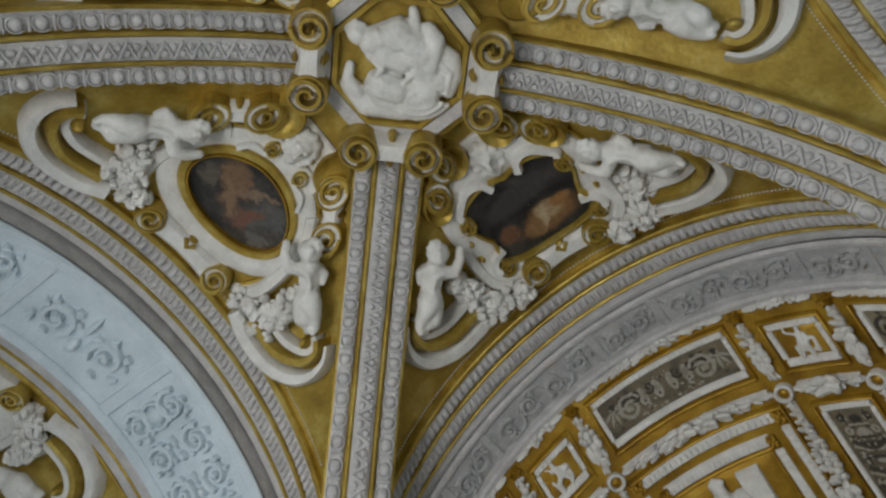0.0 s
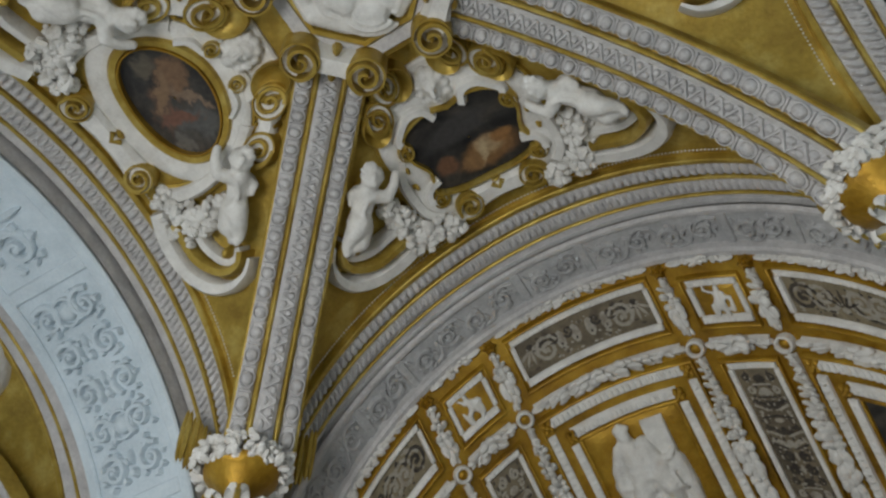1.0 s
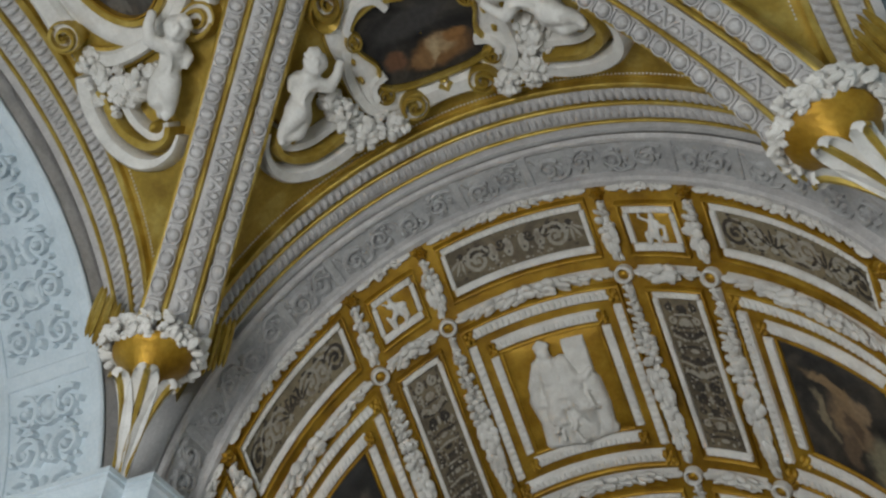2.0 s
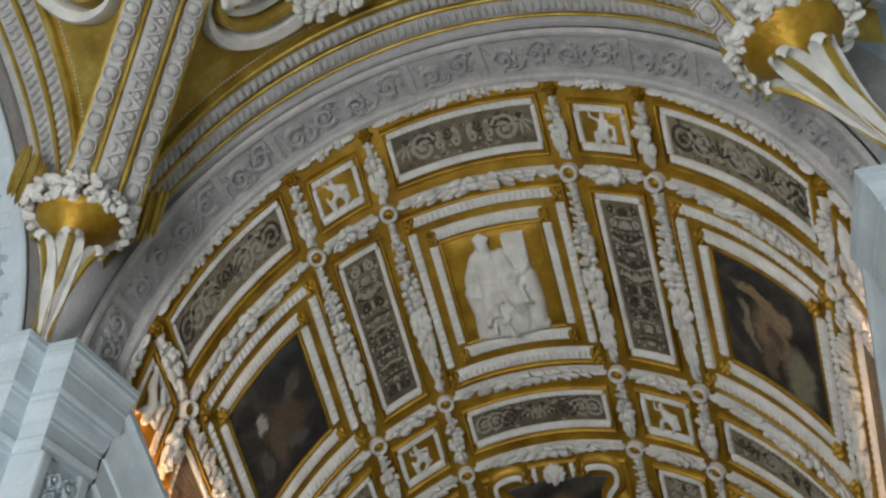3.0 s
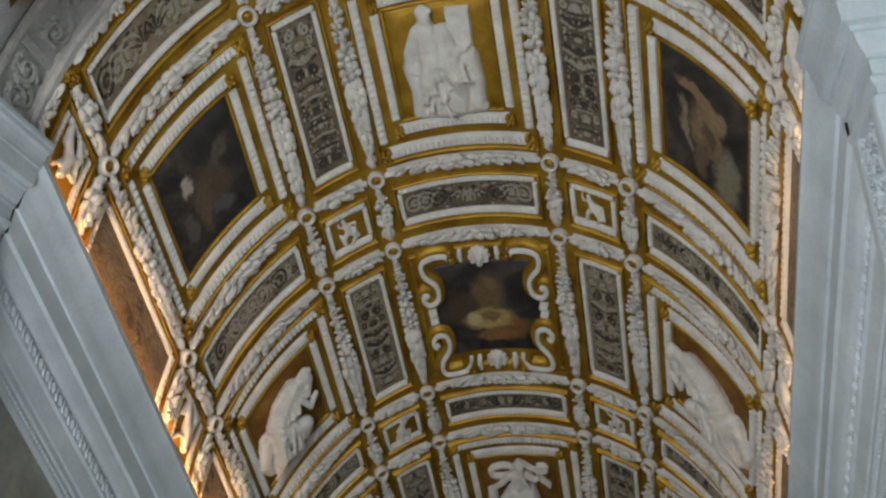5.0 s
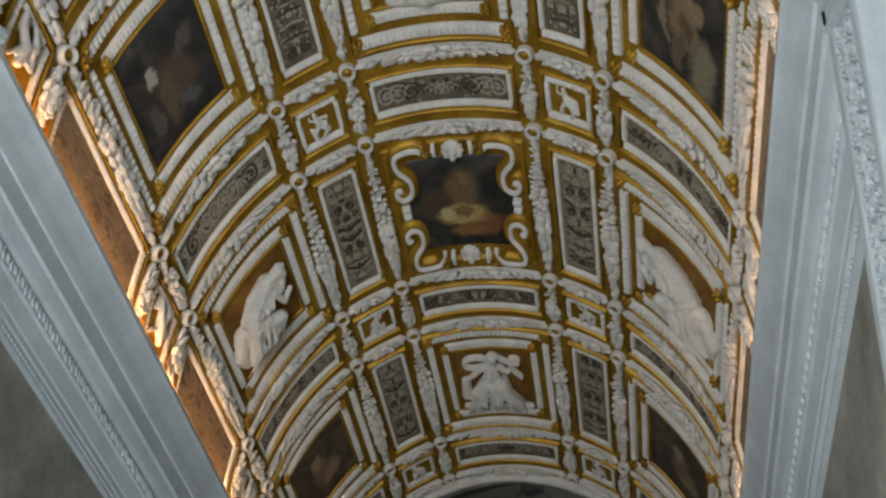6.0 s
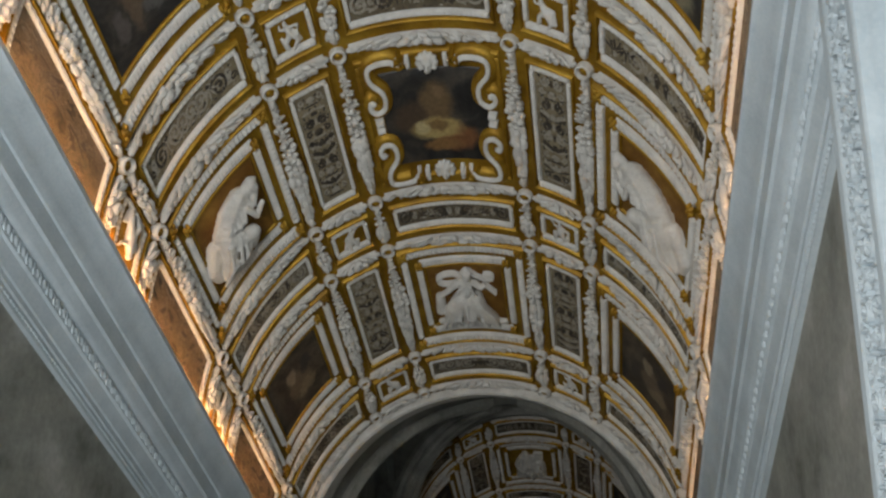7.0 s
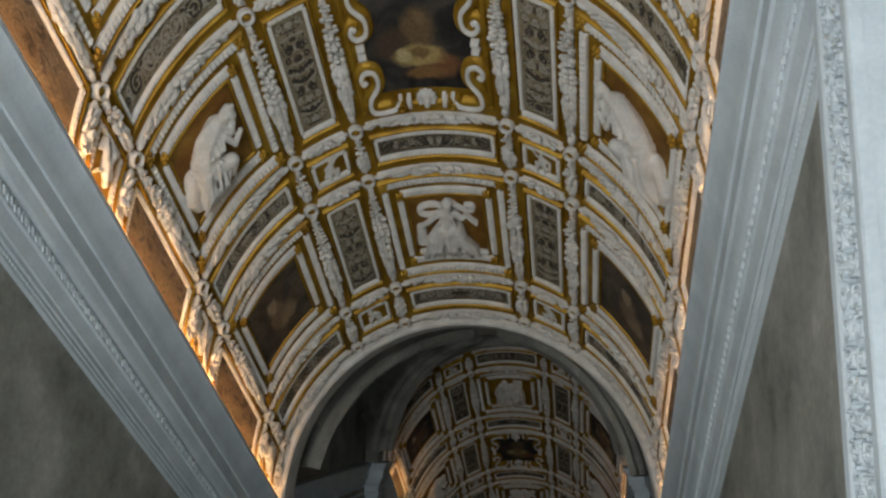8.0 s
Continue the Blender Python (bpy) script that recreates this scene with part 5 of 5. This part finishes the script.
            part("gilt_inlay", s, GILT, top)
            gar = [(sg * 0.63, 0.80), (sg * 0.57, 0.62), (sg * 0.48, 0.48), (sg * 0.28, 0.44)]
            putto(fn, sg, -0.01, -0.03)
        bunch(fn, gar, 0.075, 210, "white stucco bunch of fruit and flowers beside a cartouche", 5 + k)
    mx, my = (0.06, 0.0) if oval else (0.0, -0.02)
    relief(top, fn, face(mx, 1.25 + my, 0.115, 1, 0.085), "mask", "white mask", voxel=0.0085)


for k in range(4):
    cell(k)
for q in (45, 135, 225, 315):
    rib(q)
cartouche(0, False)
cartouche(1, True)
cartouche(2, False)
cartouche(3, True)

# ---- octagon in the middle of the vault ----
octa = thing("octagon_medallion", "white relief in an octagonal gilt frame at the vault's middle", "medallion")
ZO = ZS + R - 0.01


def flat(x, y, h=0.0):
    return (x, CY + y, ZO - h)


def ring8(r, h):
    return [flat(r * math.cos(radians(22.5 + 45 * i)), r * math.sin(radians(22.5 + 45 * i)), h) for i in range(8)]


s = Shape()
s.grid([ring8(0.30, 0.07), ring8(0.31, 0.10), ring8(0.335, 0.10), ring8(0.34, 0.06)], True)
part("inner_gilt_frame", s, GILT, octa, smooth=False)
s = Shape()
s.grid([ring8(0.34, 0.06), ring8(0.345, 0.085), ring8(0.415, 0.085), ring8(0.42, -0.02)], True)
part("outer_frame", s, LILAC, octa, smooth=False)
s = Shape()
s.grid([ring8(0.42, -0.02), ring8(0.42, 0.07), ring8(0.45, 0.06), ring8(0.455, -0.05)], True)
part("outer_gilt_frame", s, GILT, octa, smooth=False)
s = Shape()
s.grid([ring8(0.005, 0.055), ring8(0.305, 0.055)], True)
part("ground", s, GILT, octa, smooth=False)
FIGURES = [((-0.20, 0.15, 0.07, 0.046), (-0.19, 0.14, 0.08, 0.044)), ((-0.235, 0.17, 0.06, 0.022), (-0.20, 0.195, 0.06, 0.022), (-0.165, 0.18, 0.06, 0.02)), ((-0.12, 0.11, 0.05, 0.075), (0.0, 0.15, 0.05, 0.08), (0.12, 0.06, 0.05, 0.08)), ((0.07, 0.25, 0.05, 0.026), (0.085, 0.12, 0.08, 0.032)), ((0.14, 0.17, 0.06, 0.035), (0.175, 0.12, 0.09, 0.045), (0.15, 0.0, 0.09, 0.042)),
           ((0.20, 0.07, 0.05, 0.040), (0.25, 0.03, 0.06, 0.045), (0.26, -0.05, 0.06, 0.04), (0.235, -0.13, 0.05, 0.035)), ((0.08, -0.15, 0.04, 0.075), (0.13, -0.13, 0.05, 0.075)), ((-0.25, -0.10, 0.03, 0.045), (-0.16, -0.19, 0.04, 0.065), (0.0, -0.22, 0.03, 0.06), (0.12, -0.21, 0.03, 0.05)), ((-0.09, -0.09, 0.06, 0.085), (-0.02, -0.12, 0.05, 0.08)), ((-0.235, 0.0, 0.05, 0.024), (-0.25, -0.06, 0.06, 0.028), (-0.20, -0.13, 0.07, 0.032)),
           ((-0.07, 0.06, 0.06, 0.07), (0.02, 0.02, 0.05, 0.07)), ((0.10, -0.02, 0.05, 0.07), (0.18, -0.06, 0.04, 0.07)), ((-0.06, 0.03, 0.12, 0.014), (0.05, 0.03, 0.12, 0.018), (0.10, 0.0, 0.11, 0.016), (0.02, -0.07, 0.11, 0.014), (0.0, -0.14, 0.09, 0.014)), ((0.19, 0.02, 0.10, 0.014), (0.24, -0.03, 0.11, 0.016), (0.22, -0.13, 0.09, 0.014)), ((-0.10, 0.17, 0.12, 0.014), (-0.02, 0.10, 0.13, 0.016), (0.06, 0.10, 0.12, 0.014)), ((-0.16, -0.10, 0.12, 0.014), (-0.10, -0.17, 0.11, 0.016), (0.0, -0.20, 0.09, 0.014)), ((-0.15, 0.06, 0.11, 0.014), (-0.08, 0.0, 0.13, 0.016), (-0.13, -0.05, 0.13, 0.014))]
for rx_, ry_, h_, r_ in ((0.075, 0.045, 0.115, 0.013), (0.115, 0.075, 0.10, 0.016), (0.15, 0.105, 0.075, 0.014)):
    FIGURES.append([(0.105 + rx_ * math.cos(q) * 0.96 - ry_ * math.sin(q) * 0.2, -0.15 + ry_ * math.sin(q) * 0.96 + rx_ * math.cos(q) * 0.22, h_, r_) for q in np.linspace(0.4, 5.6, 14)])
relief(octa, lambda x, y, h: flat(0.764 * x + 0.627 * y, 0.608 * x - 0.799 * y, 0.05 + h * 0.8), FIGURES, "relief", "white figures in high relief", voxel=0.0075)
for q in (45, 135, 225, 315):
    c, s_ = math.cos(radians(q)), math.sin(radians(q))
    fn = lambda x, y, h, c=c, s_=s_: flat(c * (0.41 + y) - s_ * x, s_ * (0.41 + y) + c * x, h + 0.02)
    br = thing("scroll_bracket", "white rolled strap with two gilded volutes holding the octagon", "bracket", "brackets of the octagon")
    s = Shape()
    s.strap(fn, [(0.14 * (i / 7 - 1), 0) for i in range(15)], [0.062 + 0.022 * (i / 7 - 1) ** 2 for i in range(15)], -0.05, 0.18)
    body = part("body", s, WHITE, br)
    s = Shape()
    for sg in (-1, 1):
        s.bead(fn, 0, sg * 0.066, 0.026, 0.022, 0.0, 0.186, 6)
    part("gilt_notch", s, GILT, body)
    for sg in (-1, 1):
        volute(br, fn, sg * 0.155, 0.0, 0.076, 90, sg, 0.22)

# ---- corner capitals, imposts, piers ----
for sx, sy in ((-1, 1), (1, 1), (-1, -1), (1, -1)):
    def cap(x, y, z):
        """Outwards from the corner along the diagonal, across, up."""
        k = 0.70711
        bx, by = 1.545, 1.463
        return Vector((sx * (bx - x * k - y * k), CY + sy * (by - x * k + y * k), ZS + z - 0.04))
    top = thing("corner_capital", "white and gilt leaf capital with a crown of stucco leaves", "capital", "corner capitals")
    s = Shape()
    rnd = random.Random(2)
    for i in range(300):
        q = rnd.uniform(0, 6.2832)
        rr = rnd.uniform(0.165, 0.215)
        c = cap(rr * math.cos(q), rr * math.sin(q) * 1.1, 0.62 + rnd.uniform(-0.05, 0.06))
        r = rnd.uniform(0.016, 0.031)
        d = Vector((rnd.uniform(-1, 1), rnd.uniform(-1, 1), rnd.uniform(-0.6, 0.6))).normalized()
        e = d.orthogonal().normalized()
        s.lump(c, (e * r * 0.7, d.cross(e) * r * 0.8, d * r * 1.3), 6, 3, 0.2)
    part("leaf_crown", s, WHITE, top)
    s = Shape()
    s.grid([[cap(r * math.cos(6.2832 * i / 20), r * math.sin(6.2832 * i / 20), z) for i in range(20)] for r, z in ((0.17, 0.60), (0.185, 0.585), (0.18, 0.565), (0.155, 0.545), (0.12, 0.515), (0.085, 0.47), (0.06, 0.43), (0.0, 0.425))], True)
    # darker gilding than the leaf veins: shade under the crown put into colour
    part("gilt_bell", s, GOLD, top, "gold dish, darker to stand for the shade on it")
    for i in range(3):
        q = radians(-72 + 72 * i)
        s = Shape()
        g = Shape()
        rows, rows2 = [], []
        for t, rr, z, w in ((0, 0.02, 0.16, 0.026), (0.3, 0.03, 0.22, 0.040), (0.6, 0.045, 0.30, 0.052), (0.75, 0.065, 0.35, 0.060), (0.87, 0.09, 0.395, 0.063), (0.97, 0.118, 0.42, 0.058), (1.04, 0.14, 0.422, 0.046), (1.08, 0.152, 0.405, 0.034), (1.09, 0.150, 0.385, 0.020)):
            back = -0.44 * (1 - min(1, t)) ** 0.9
            c0 = (back + rr * math.cos(q), rr * math.sin(q))
            tx, ty = -math.sin(q), math.cos(q)
            cx_, sy_ = math.cos(q), math.sin(q)
            rows.append([cap(c0[0] + tx * w * m - cx_ * dd, c0[1] + ty * w * m - sy_ * dd, z - dd * 0.6) for m, dd in ((-1, 0.022), (-0.95, 0.008), (-0.8, 0.0), (-0.45, -0.005), (0, 0.003), (0.45, -0.005), (0.8, 0.0), (0.95, 0.008), (1, 0.022))])
            rows2.append([cap(c0[0] + tx * w * m + cx_ * dd, c0[1] + ty * w * m + sy_ * dd, z - 0.004 - dd * 0.5) for m, dd in ((-0.26, -0.004), (-0.18, 0.012), (0.18, 0.012), (0.26, -0.004))])
        s.grid(rows)
        g.grid(rows2)
        leaf = part("leaf", s, WHITE, top)
        part("gilt_vein", g, GILT, leaf)
    s = Shape()
    s.grid([[cap(-0.44 + r * math.cos(6.2832 * i / 12) + (z - 0.15) * 1.15, r * math.sin(6.2832 * i / 12), z) for i in range(12)] for r, z in ((0.05, 0.15), (0.034, 0.24), (0.04, 0.36), (0.06, 0.47))], True)
    part("stem", s, WHITE, top)
    # gilded leaves at the foot of the ribs
    s = Shape()
    for sg in (-1, 1):
        for i in range(7):
            y = sg * (0.20 + 0.022 * i)
            s.lump(cap(-0.10 + 0.02 * (i % 2), y, 0.74 + 0.02 * i), (Vector((0.018, 0, 0)), Vector((0, 0.018, 0)), Vector((-sx * 0.03, -sy * 0.03, 0.14))), 6, 4, 0.15)
    part("gilt_leaves", s, GILT, top)

# piers of the landing, walls and imposts
for sx in (-1, 1):
    path = [(sx * RA, 0.03), (sx * RA, YF), (sx * (HALF + 0.02), YF), (sx * (HALF + 0.02), CY + RL), (sx * (HALF + 0.02 + DL), CY + RL)]
    back = [(x, 2 * CY - y) for x, y in path]
    for k, pth in enumerate((path, back)):
        if (sx > 0) == (k == 0):
            pth = pth[::-1]
        s = Shape()
        sweep(s, pth, ((0, 0), (0, ZS + 0.02)))
        solo("wall_pier", s, PALE, "pale stone corner pier of the landing", "pier", kind="structure", smooth=False)
        impost(pth, ZS, "pale stone impost moulding at the springing of the arches")

# carved jambs under the front arch
for sx in (-1, 1):
    jamb = thing("jamb_facing", "pale stone jamb carved with leafy candelabra between raised edges", "jamb lining", "jambs of the arch")

    def side(z, y, h, sx=sx):
        return (sx * (RA - h), y, z)
    for y0, y1 in ((YF - 0.004, YF + 0.05), (-0.06, 0.0)):
        s = Shape()
        s.slab(side, 0.0, ZS - 0.33, y0, y1, -0.01, 0.034, 1, 1, 0.008)
        part("border", s, PALE, jamb)
    for i in range(9):
        z0 = 0.2 + i * 0.35
        s = Shape()
        arabesque(s, side, z0, z0 + 0.345, YF + 0.055, -0.065, 1.0, 0.085, 0.038)
        tagged(part("carving", s, PALE, jamb), kind="stuff")

# ---- sloping cornices of the stair ----
CORNICE = ((1.90, 0.10), (1.735, 0.10), (1.692, 0.10), (1.690, 0.145), (1.677, 0.145), (1.675, 0.105), (1.69, 0.09), (1.70, 0.06), (1.722, 0.02), (1.738, -0.04), (1.748, -0.11), (1.752, -0.118), (1.765, -0.12), (1.768, -0.24), (1.785, -0.25), (1.80, -0.31), (1.818, -0.345), (1.83, -0.35), (1.83, -0.43), (1.845, -0.44), (1.858, -0.49), (1.868, -0.53), (1.878, -0.535), (1.878, -0.57), (1.89, -0.575), (1.89, -0.635), (1.95, -0.64))


def cornice(dy, dz, y0, y1):
    for sx in (-1, 1):
        top = thing("cornice", "pale stone cornice falling beside the staircase with bead rows", "cornice", "stair cornices")
        s = Shape()
        low = -0.065 if sx < 0 else 0.0
        s.grid([[(sx * x, y + dy, ZS + low + z - SL * y + dz) for x, z in CORNICE] for y in np.linspace(y0, y1, 9)])
        part("moulding", s, PALE, top)
        for zc, xx, rr, gap in ((-0.39, 1.83, 0.029, 0.064), (-0.605, 1.89, 0.009, 0.026)):
            s = Shape()
            n = int((y1 - y0) / gap)
            for i in range(n):
                y = y0 + (i + 0.5) * (y1 - y0) / n
                at = lambda u, v, h: (sx * (xx - h), y + u + dy, ZS + low + zc - SL * (y + u) + v + dz)
                if rr > 0.02:
                    s.bead(at, 0, rr * 0.15, gap * 0.30, rr * 0.9, 0, rr * 0.5, 7)
                    s.strap(at, [(gap * 0.5, rr * 1.1), (gap * 0.42, -rr * 0.4), (gap * 0.5, -rr * 1.1)], gap * 0.08, 0, rr * 0.35)
                else:
                    s.bead(at, 0, 0, gap * 0.36, rr, 0, rr * 0.9, 6)
            tagged(part("beading", s, PALE, top), kind="stuff")


cornice(0, 0, 0.03, END)
LAMPS = {}
for sx in (-1, 1):
    LAMPS[sx] = bpy.data.materials.new("warm_lamp")
    LAMPS[sx].use_nodes = True
    LAMPS[sx].node_tree.nodes["Principled BSDF"].inputs["Emission Color"].default_value = (1.0, 0.52, 0.22, 1)
    LAMPS[sx].node_tree.nodes["Principled BSDF"].inputs["Emission Strength"].default_value = WARM[sx]
for sx in (-1, 1):
    s = Shape()
    s.grid([[(sx * x, y, ZS + z - SL * y) for x, z in [(x, z - (0.065 if sx < 0 else 0.0)) for x, z in ((1.696, 0.104), (1.696, 0.112), (1.704, 0.112), (1.704, 0.104))]] for y in np.linspace(0.1, END - 0.1, 9)])
    solo("strip_lamp", s, LAMPS[sx], "warm lamp strip hidden on the cornice", "lamp", "cornice lamps")

# ---- walls and steps of the stair ----
for sx in (-1, 1):
    s = Shape()
    a, b = sorted((sx * 1.92, sx * 2.2))
    s.box(a, b, 0.02, 16, -9, 3.75)
    solo("wall_stair", s, PLASTER, "grey-green plaster wall beside the staircase", "wall", kind="structure")
s = Shape()
for i in range(18):
    s.box(-1.92, 1.92, 0.05 + 0.275 * i, 0.05 + 0.275 * (i + 1), -4.5, -0.173 * (i + 1))
solo("stairs", s, PALE, "stone steps of the staircase", "stairs", kind="structure", smooth=False)

# ---- far end: arch, lower landing and lower flight ----
DY, DZ = 9.45, -3.12
Z2 = ZS + DZ
s = Shape()
ring_ = [(r, y) for r, y in ((1.78, END), (1.67, END), (1.65, END + 0.02), (1.65, END + 0.30), (1.9, END + 0.30))]
s.grid([[(r * math.sin(radians(a)), y, Z2 + 0.02 + r * math.cos(radians(a))) for r, y in ring_] for a in np.linspace(-90, 90, 50)])
for sx in (-1, 1):
    x0, x1 = sorted((sx * 1.65, sx * 1.95))
    s.box(x0, x1, END, END + 0.30, -4, Z2 + 0.02)
solo("arch_lower", s, WHITE, "white stone arch at the foot of the flight", "arch", kind="structure")
s = Shape()
s.box(-2.6, 2.6, END + 0.05, END + 0.28, Z2 + 1.75, Z2 + 3.2)
for sx in (-1, 1):
    s.grid([[(sx * 1.95, y, z) for z in (-4, Z2 + 2.6)] for y in (END + 0.28, DY + CY + HALF + 0.4)])
solo("wall_lower", s, PLASTER, "dark plaster walls of the lower landing", "wall", kind="structure")
s = Shape()
s.box(-2.2, 2.2, 5.0, DY, -3.4, -3.12)
solo("floor_lower", s, FLOOR, "floor of the lower landing", "floor", kind="structure")
CY2 = END + 0.30 + HALF
for k in range(4):
    cell(k, 0.0, CY2, Z2, False)
for q in (45, 135, 225, 315):
    rib(q, 0.0, CY2, Z2, False)
for sx in (-1, 1):
    s = Shape()
    pth = [(sx * 1.75, DY + 0.02), (sx * 1.75, DY + YF), (sx * 1.95, DY + YF), (sx * 1.95, END + 0.3)]
    if sx > 0:
        pth = pth[::-1]
    impost(pth, Z2, "pale stone impost moulding on the lower landing")
    sweep(s, pth, ((0, -4), (0, Z2)))
    solo("wall_pier", s, PALE, "pale stone pier on the lower landing", "pier", kind="structure", smooth=False)
# arch of the lower flight: plaster tone instead of stone, painting its dimness
s = Shape()
s.grid([[(r * math.sin(radians(a)), y, Z2 + r * math.cos(radians(a))) for r, y in ((2.4, DY + YF), (1.75, DY + YF), (1.75, DY + 0.03))] for a in np.linspace(-90, 90, 50)])
solo("arch_lower", s, PLASTER, "grey stone arch of the lower flight, dimness put into its colour", "arch", kind="structure")
s = Shape()
s.grid([[(x, y + DY, z + DZ) for x, y, z in [stair(a, y) for y in (-0.02, END)]] for a in np.linspace(-95, 95, 49)])
solo("ceiling_lower", s, GOLD, "gilded barrel vault of the lower flight", "ceiling", kind="structure")
cornice(DY, DZ, 0.03, END)
for sx in (-1, 1):
    s = Shape()
    s.grid([[(sx * x, y + DY, ZS + z - SL * y + DZ) for x, z in [(x, z - (0.065 if sx < 0 else 0.0)) for x, z in ((1.696, 0.104), (1.696, 0.112), (1.704, 0.112), (1.704, 0.104))]] for y in np.linspace(0.1, END - 0.1, 9)])
    solo("strip_lamp", s, LAMPS[sx], "warm lamp strip hidden on the lower cornice", "lamp", "cornice lamps")
for ob in list(FLIGHT):
    copy_thing(ob, Matrix.Translation((0, DY, DZ)) @ ob.matrix_basis)
s = Shape()
s.box(-2.4, 2.4, 14.45, 14.7, -9, 3)
solo("wall_end", s, PLASTER, "plain wall closing the lower flight", "wall", kind="structure")

# ---- the bay beyond the side arch ----
CX2 = -(2 * HALF + 0.04 + DL)
for k in (0, 1, 2, 3):
    cell(k, CX2, CY, ZS, k == 0)
for q in (45, 135, 225, 315):
    rib(q, CX2, CY, ZS, False)
cartouche(0, False, CX2)
cartouche(3, True, CX2)

# ---- closing walls with the windows that light the landing ----
s = Shape()
s.box(-7.0, -6.75, -4.6, 0.4, 0, 6)
s.box(-7.0, -2.6, -0.30, -0.05, 0, 6)
s.box(-7.0, -2.6, -4.5, -4.25, 0, 6)
s.box(2.45, 2.7, -4.5, 0.2, 0, 6)
for sx in (-1, 1):
    t = Shape()
    t.box(*sorted((sx * 1.84, sx * 2.44)), YF + 0.015, -0.02, ZS - 0.3, 6.0)
    solo("wall_spandrel", t, PALE, "pale wall over the pier beside the arch", "wall", kind="structure", smooth=False)
solo("wall_side", s, PALE, "pale walls closing the landing and its side bay", "wall", kind="structure", smooth=False)
s = Shape()
s.box(-2.6, -1.95, -4.75, -4.5, 0, 6)
s.box(0.45, 2.7, -4.75, -4.5, 0, 6)
s.box(-1.95, 0.45, -4.75, -4.5, 2.85, 6)
s.box(-1.95, 0.45, -4.75, -4.5, 0, 0.25)
solo("wall_back", s, PALE, "pale wall behind the landing with a tall window", "wall", kind="structure", smooth=False)
s = Shape()
s.box(-7.2, 2.8, -4.9, 0.05, -0.3, 0)
solo("floor", s, FLOOR, "stone floor of the landing", "floor", kind="structure", smooth=False)
s = Shape()
s.box(-7.2, 2.8, -4.9, 0.4, 6.0, 6.2)
s.box(-2.4, 2.4, 0.0, 15, 5.9, 6.0)
solo("roof_slab", s, PLASTER, "closing slab over the vaults", "ceiling", kind="structure", smooth=False)
